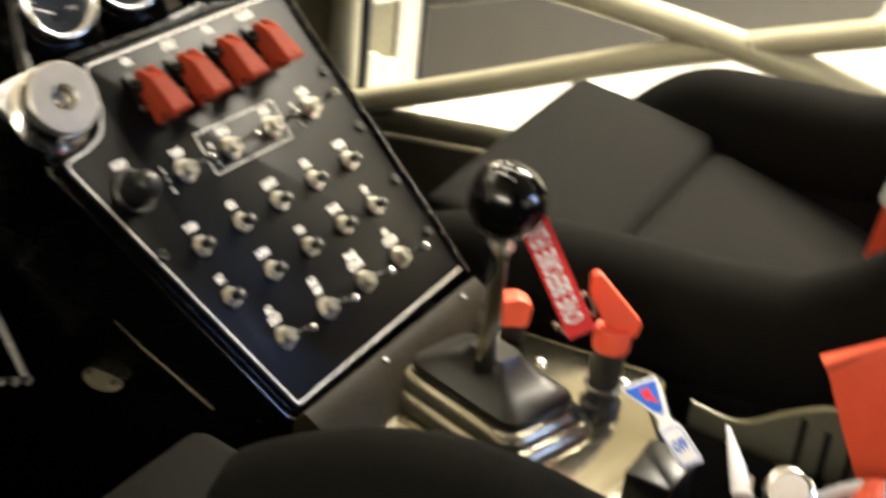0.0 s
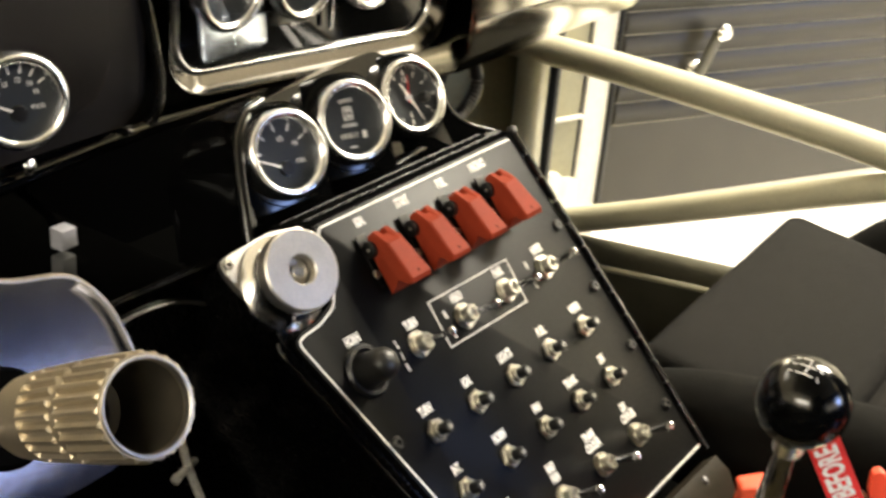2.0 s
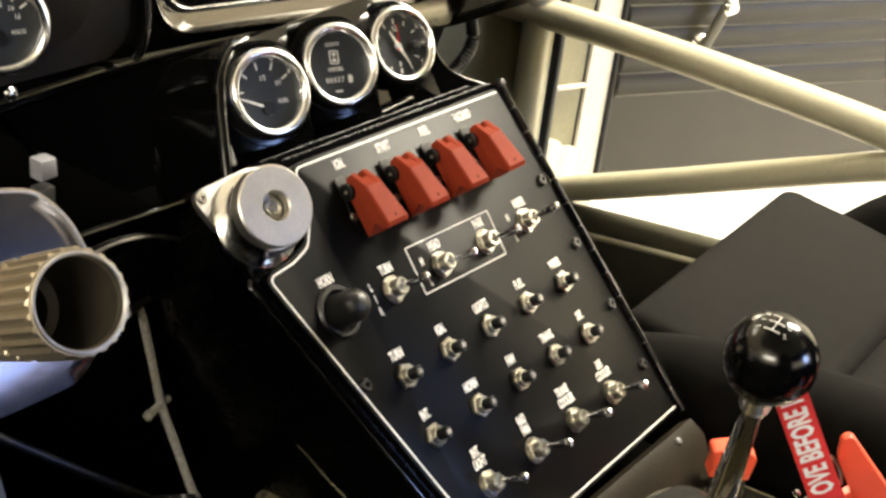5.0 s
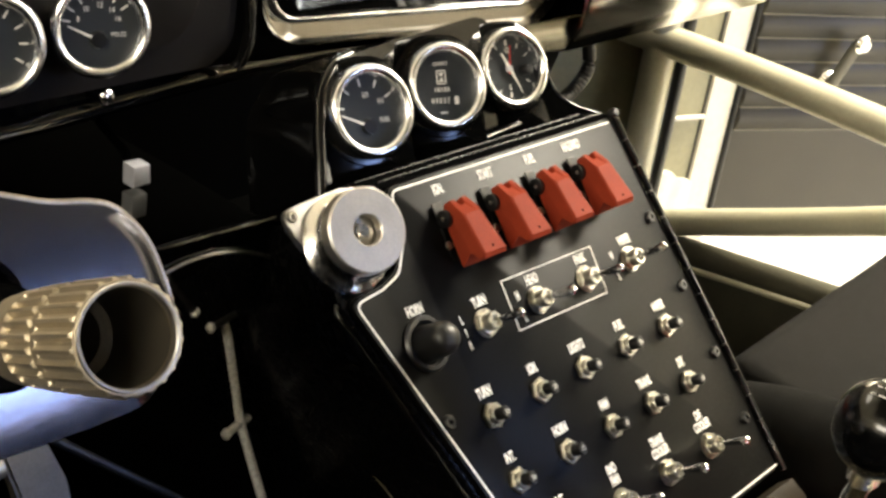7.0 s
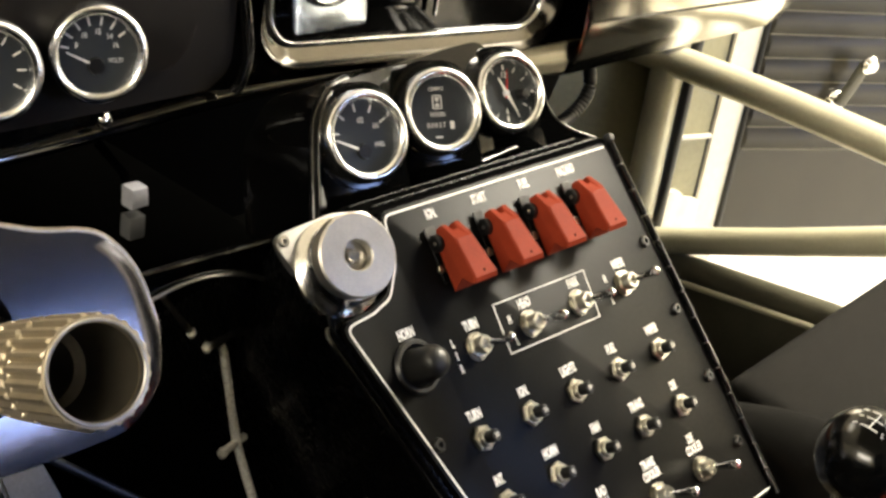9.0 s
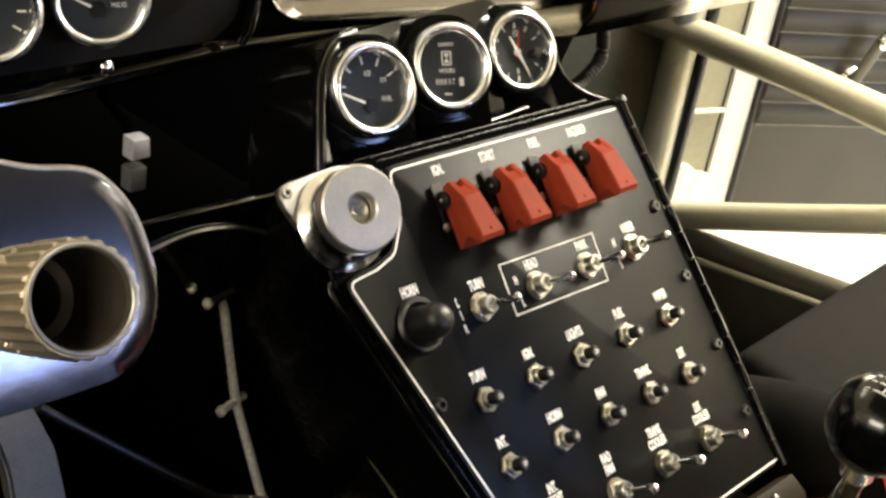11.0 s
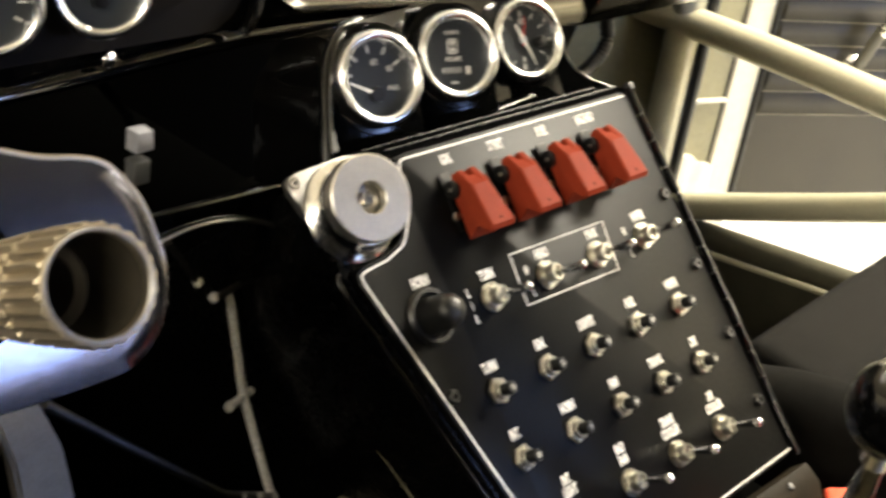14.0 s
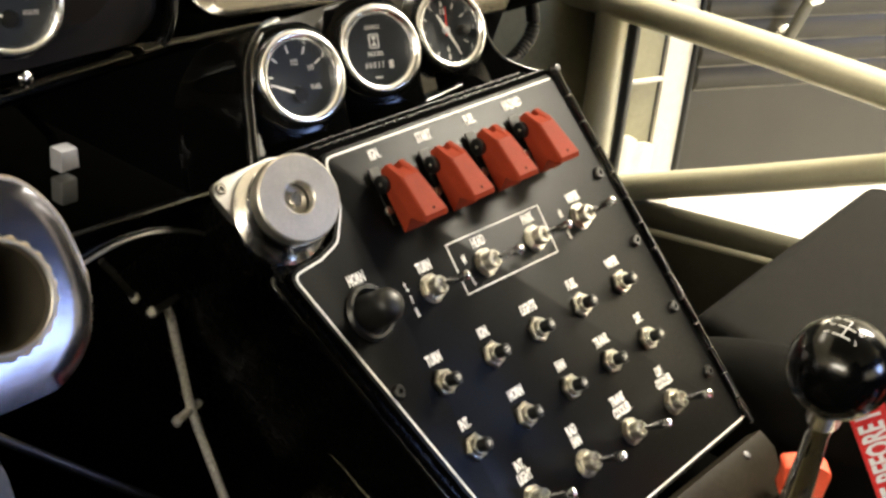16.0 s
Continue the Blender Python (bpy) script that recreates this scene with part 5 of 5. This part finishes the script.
# ---------- steering column, apron and pedals ----------
AXIS = Vector((0.16, 0.855, -0.49)).normalized()
COL = Matrix.Translation((-0.421, -0.182, 0.696)) @ (-AXIS).to_track_quat("Z", "Y").to_matrix().to_4x4()
hub = thing("steering_hub", "champagne anodised quick-release steering hub, fluted, its wheel taken off", "steering hub", COL)
bm = bmesh.new()
N = 96
rings = []
for z, r, flute in ((0.0, 0.0150, 0), (-0.0001, 0.0156, 0.0), (-0.0008, 0.0163, 0.6), (-0.0016, 0.0166, 1), (-0.029, 0.0164, 1), (-0.0293, 0.0150, 0.0), (-0.0335, 0.0150, 0.0), (-0.034, 0.0162, 1), (-0.056, 0.0155, 1), (-0.0565, 0.0153, 0.0), (-0.064, 0.0150, 0), (-0.076, 0.0140, 0), (-0.086, 0.0115, 0), (-0.090, 0.0085, 0)):
    cut = [r - 0.0019 * flute * (0.0, 0.1, 1.0, 0.8)[k % 4] for k in range(N)]
    rings.append([bm.verts.new((cut[k] * math.cos(2 * math.pi * k / N), cut[k] * math.sin(2 * math.pi * k / N), z)) for k in range(N)])
for z, r in ((-0.0008, 0.0138), (-0.003, 0.0136)):
    rings.insert(0, [bm.verts.new((r * math.cos(2 * math.pi * k / N), r * math.sin(2 * math.pi * k / N), z)) for k in range(N)])
for a, b in zip(rings, rings[1:]):
    for k in range(N):
        bm.faces.new((a[k], a[(k + 1) % N], b[(k + 1) % N], b[k]))
part("sleeve", bm, BRASS, hub, "fluted champagne sleeve", None, False)
BORE = mat("dark_brown_bore", (0.055, 0.047, 0.034), 0.45, 0.3, 0.3, 60)
part("bore", lathe([(0.0137, -0.0025), (0.0134, -0.042), (0.0102, -0.0435), (0.0095, -0.045), (0.0095, -0.085), (0, -0.085)], 40), BORE, hub, "dark brown bore")
part("end_ring", lathe([(0.0137, -0.0026), (0.0137, 0.0004), (0.0141, 0.0009), (0.0147, 0.0009), (0.0150, 0.0004), (0.0150, -0.0010), (0.0150, -0.0024)], 48), BRUSHED_ALU, hub, "bare machined end ring")
part("detent_ball", lathe([(0, 0.0062), (0.0036, 0.0052), (0.0057, 0.0024), (0.0062, 0), (0.0057, -0.0024), (0.0036, -0.0052), (0, -0.0062)], 18), CHROME, hub, "", pose(-0.012, -0.001, -0.086))
part("shaft", lathe([(0.0085, -0.088), (0.0085, -0.30), (0, -0.30)], 24), BLACK_PLASTIC, hub)
part("collar", lathe([(0.0, -0.096), (0.016, -0.096), (0.018, -0.10), (0.018, -0.125), (0.0, -0.125)], 28), SATIN_BLACK, hub)

col = thing("column_shroud", "blue-black glossy steering column bracket with a round opening", "column bracket", Matrix.Translation((-0.392, -0.03, 0.606)) @ pose(0, 0, 0, 66))
R = [(0.0, 0.054), (0.0167, 0.0528), (0.0334, 0.0502), (0.0499, 0.0442), (0.064, 0.039), (0.0861, 0.0338), (0.0967, 0.0255), (0.104, 0.0122), (0.1073, -0.005), (0.1080, -0.022), (0.1022, -0.038), (0.0868, -0.0515), (0.0683, -0.0535), (0.0434, -0.053), (0.0191, -0.0517), (0.0, -0.0505)]
half = [(p.x, p.y) for p in spline([(x, y, 0) for x, y in R], 4)]
ring_out = half + [(-x, y) for x, y in reversed(half[1:-1])]
bm = bmesh.new()
n = len(ring_out)
hole = []
for x, y in ring_out:
    a = math.atan2(y - 0.007, x)
    hole.append((0.041 * math.cos(a), 0.007 + 0.028 * math.sin(a)))
layers = []


def crown(y):
    return (0.65 if y > -0.029 else 2.8) * (y + 0.029) ** 2


for pts, z in ((hole, -0.045), (hole, -0.02), (hole, -0.002), ([(h[0] * 1.03, (h[1] - 0.007) * 1.03 + 0.007) for h in hole], 0.0), ([(x * 0.6 + h[0] * 0.4, y * 0.6 + h[1] * 0.4) for (x, y), h in zip(ring_out, hole)], 0.0), ([(x * 0.85 + h[0] * 0.15, y * 0.85 + h[1] * 0.15) for (x, y), h in zip(ring_out, hole)], 0.0), ([(x * 0.985, y * 0.985) for x, y in ring_out], 0.0), ([(x * 0.996, y * 0.996) for x, y in ring_out], -0.0008), (ring_out, -0.004), (ring_out, -0.045)):
    layers.append([bm.verts.new((x, y, z - crown(y))) for x, y in pts])
for a, b in zip(layers, layers[1:]):
    for k in range(n):
        bm.faces.new((a[k], a[(k + 1) % n], b[(k + 1) % n], b[k]))
BLUE_BLACK = mat("blue_black_gloss_paint", (0.115, 0.115, 0.135), 0.19, 1.0, 0.06, 8, 0.05, 160, rvar=0.05)
part("bracket_shell", bm, BLUE_BLACK, col)
part("edge_trim", tube([(x, y, -0.003 - crown(y)) for x, y in ring_out if y > -0.02], 0.002, 8, None, False), mat("worn_bronze_edge", (0.34, 0.3, 0.25), 0.4, 1.0, 0.35, 60), col, "worn bare edge")
part("tab", box(0.0228, 0.0248, 0.0325, 0.039, -0.004, 0.002, 0.0006), WHITE_PLASTIC, col, "white plastic tab")

# apron under the dash with an arched cut-out
apron = thing("dash_apron", "gloss black apron below the dash with an arched rim", "dash apron")
arch = spline([(-0.058, 0.462, 0), (-0.072, 0.480, 0), (-0.089, 0.4945, 0), (-0.117, 0.5085, 0), (-0.148, 0.515, 0), (-0.18, 0.512, 0), (-0.23, 0.497, 0), (-0.30, 0.47, 0), (-0.42, 0.44, 0)], 6)
outline = [(p.x, p.y) for p in arch] + [(-0.74, 0.43), (-0.74, 0.533), (-0.05, 0.527)]
part("sheet", prism(outline, -0.003, 0.0), GLOSS_BLACK, apron, "", Matrix.Translation((0, 0.102, 0)) @ pose(0, 0, 0, 90))
# steel colour imitates the highlight along the gloss black arch
part("rim", tube([(p.x, 0.1, p.y) for p in arch], 0.0014, 8), STEEL, apron, "rolled rim, its highlight put in as bright steel")
part("fold", tube([(-0.088, 0.098, 0.5272), (-0.185, 0.098, 0.5302), (-0.45, 0.098, 0.531)], 0.0016, 8), GLOSS_BLACK, apron, "folded upper edge")
fuse = thing("white_connector", "small white plastic connector below the dash", "connector", Matrix.Translation((-0.1245, 0.198, 0.522)))
part("shell", prism([(-0.0062, 0.0072), (0.0058, 0.0068), (0.0072, -0.0062), (-0.0060, -0.0068)], -0.006, 0.006, 0.0012), mat("dull_white_connector", (0.36, 0.36, 0.39), 0.6, 0.0, 0.12, 80, spec=0.1), fuse, "", pose(0, 0, 0, 90))
part("plug", box(-0.006, 0.006, -0.005, 0.006, -0.029, -0.013, 0.0012), mat("grey_plug_plastic", (0.09, 0.09, 0.09), 0.5, 0.0, 0.1, 80), fuse, "grey plug")
part("lead", tube([(0, 0.004, -0.006), (0, 0.012, 0.01), (0.0, 0.04, 0.02)], 0.003, 8), DARK_VOID, fuse)

link = thing("throttle_linkage", "dull steel throttle rods with ball joints in the footwell", "linkage")
# upright rod is brightened by its colour; the lower rod stays dull
part("upright_rod", tube([(-0.090, 0.145, 0.4305), (-0.0885, 0.142, 0.42), (-0.083, 0.129, 0.358), (-0.067, 0.11, 0.283)], [0.0028, 0.0032, 0.0032, 0.0032], 12), LIT_ROD, link)
part("cross_pin", tube([(-0.101, 0.142, 0.4315), (-0.078, 0.147, 0.4315)], 0.0026, 8), DULL_STEEL, link)
part("middle_pin", tube([(-0.094, 0.127, 0.356), (-0.075, 0.130, 0.3585)], 0.003, 8), ZINC, link)
part("lower_rod", tube([(-0.07, 0.107, 0.283), (-0.108, 0.11, 0.300), (-0.235, 0.125, 0.412)], 0.003, 10), DULL_STEEL, link)
for p, r in (((-0.067, 0.108, 0.281), 0.0058), ((-0.081, 0.107, 0.287), 0.0052), ((-0.094, 0.108, 0.293), 0.0044), ((-0.096, 0.127, 0.355), 0.005), ((-0.1045, 0.141, 0.4324), 0.0048), ((-0.114, 0.146, 0.444), 0.0046)):
    part("ball_joint", lathe([(0, 0.8 * r), (0.5 * r, 0.65 * r), (0.8 * r, 0), (0.5 * r, -0.65 * r), (0, -0.8 * r)], 14), ZINC, link, "", Matrix.Translation(p))
part("upper_rod", tube([(-0.114, 0.146, 0.444), (-0.134, 0.152, 0.474)], 0.0025, 8), DULL_STEEL, link)
pedal = thing("pedal_arm", "pale grey painted pedal arm hanging in the footwell", "pedal")
bm = bmesh.new()
rows = [[bm.verts.new(p) for p in ((x - w, y, z), (x + w, y, z), (x + w, y + 0.012, z), (x - w, y + 0.012, z))] for x, y, z, w in ((-0.272, 0.11, 0.50, 0.013), (-0.268, 0.10, 0.435, 0.0135), (-0.255, 0.098, 0.40, 0.0155), (-0.246, 0.1, 0.36, 0.0165), (-0.238, 0.105, 0.31, 0.016), (-0.225, 0.12, 0.22, 0.016))]
for a, b in zip(rows, rows[1:]):
    for k in range(4):
        bm.faces.new((a[k], a[(k + 1) % 4], b[(k + 1) % 4], b[k]))
bm.faces.new(rows[0])
bm.faces.new(rows[-1][::-1])
bmesh.ops.bevel(bm, geom=bm.edges[:], offset=0.002, segments=2, affect="EDGES")
part("arm", bm, mat("grey_pedal_paint", (0.3, 0.275, 0.24), 0.6, 0.0, 0.2, 60, spec=0.2), pedal)
part("pivot", tube([(-0.306, 0.098, 0.425), (-0.282, 0.1, 0.427)], 0.007, 14), BRASS, pedal, "brass pivot end")
part("pad", box(-0.265, -0.185, 0.10, 0.115, 0.15, 0.225, 0.006), BLACK_RUBBER, pedal)
hose = thing("heater_hose", "black ribbed hose looping below the dash", "hose")
loop = spline([(0.245, 0.215, 0.525), (0.272, 0.205, 0.503), (0.306, 0.2, 0.486), (0.338, 0.2, 0.492), (0.357, 0.202, 0.515), (0.357, 0.22, 0.56)], 14)
part("hose_body", tube(loop, [0.0056 + 0.0008 * (k % 2) for k in range(len(loop))], 12), BLACK_RUBBER, hose)
flasher = thing("flasher_unit", "small black plastic relay under the dash end", "relay", Matrix.Translation((0.312, 0.228, 0.52)) @ pose(0, 0, 0, 20, 0, -20))
part("case", box(-0.016, 0.016, -0.012, 0.012, -0.02, 0.022, 0.003), BLACK_PLASTIC, flasher)
for x in (-0.008, 0.0, 0.008):
    part("terminal", box(x - 0.0015, x + 0.0015, -0.001, 0.001, -0.027, -0.019), DULL_STEEL, flasher)
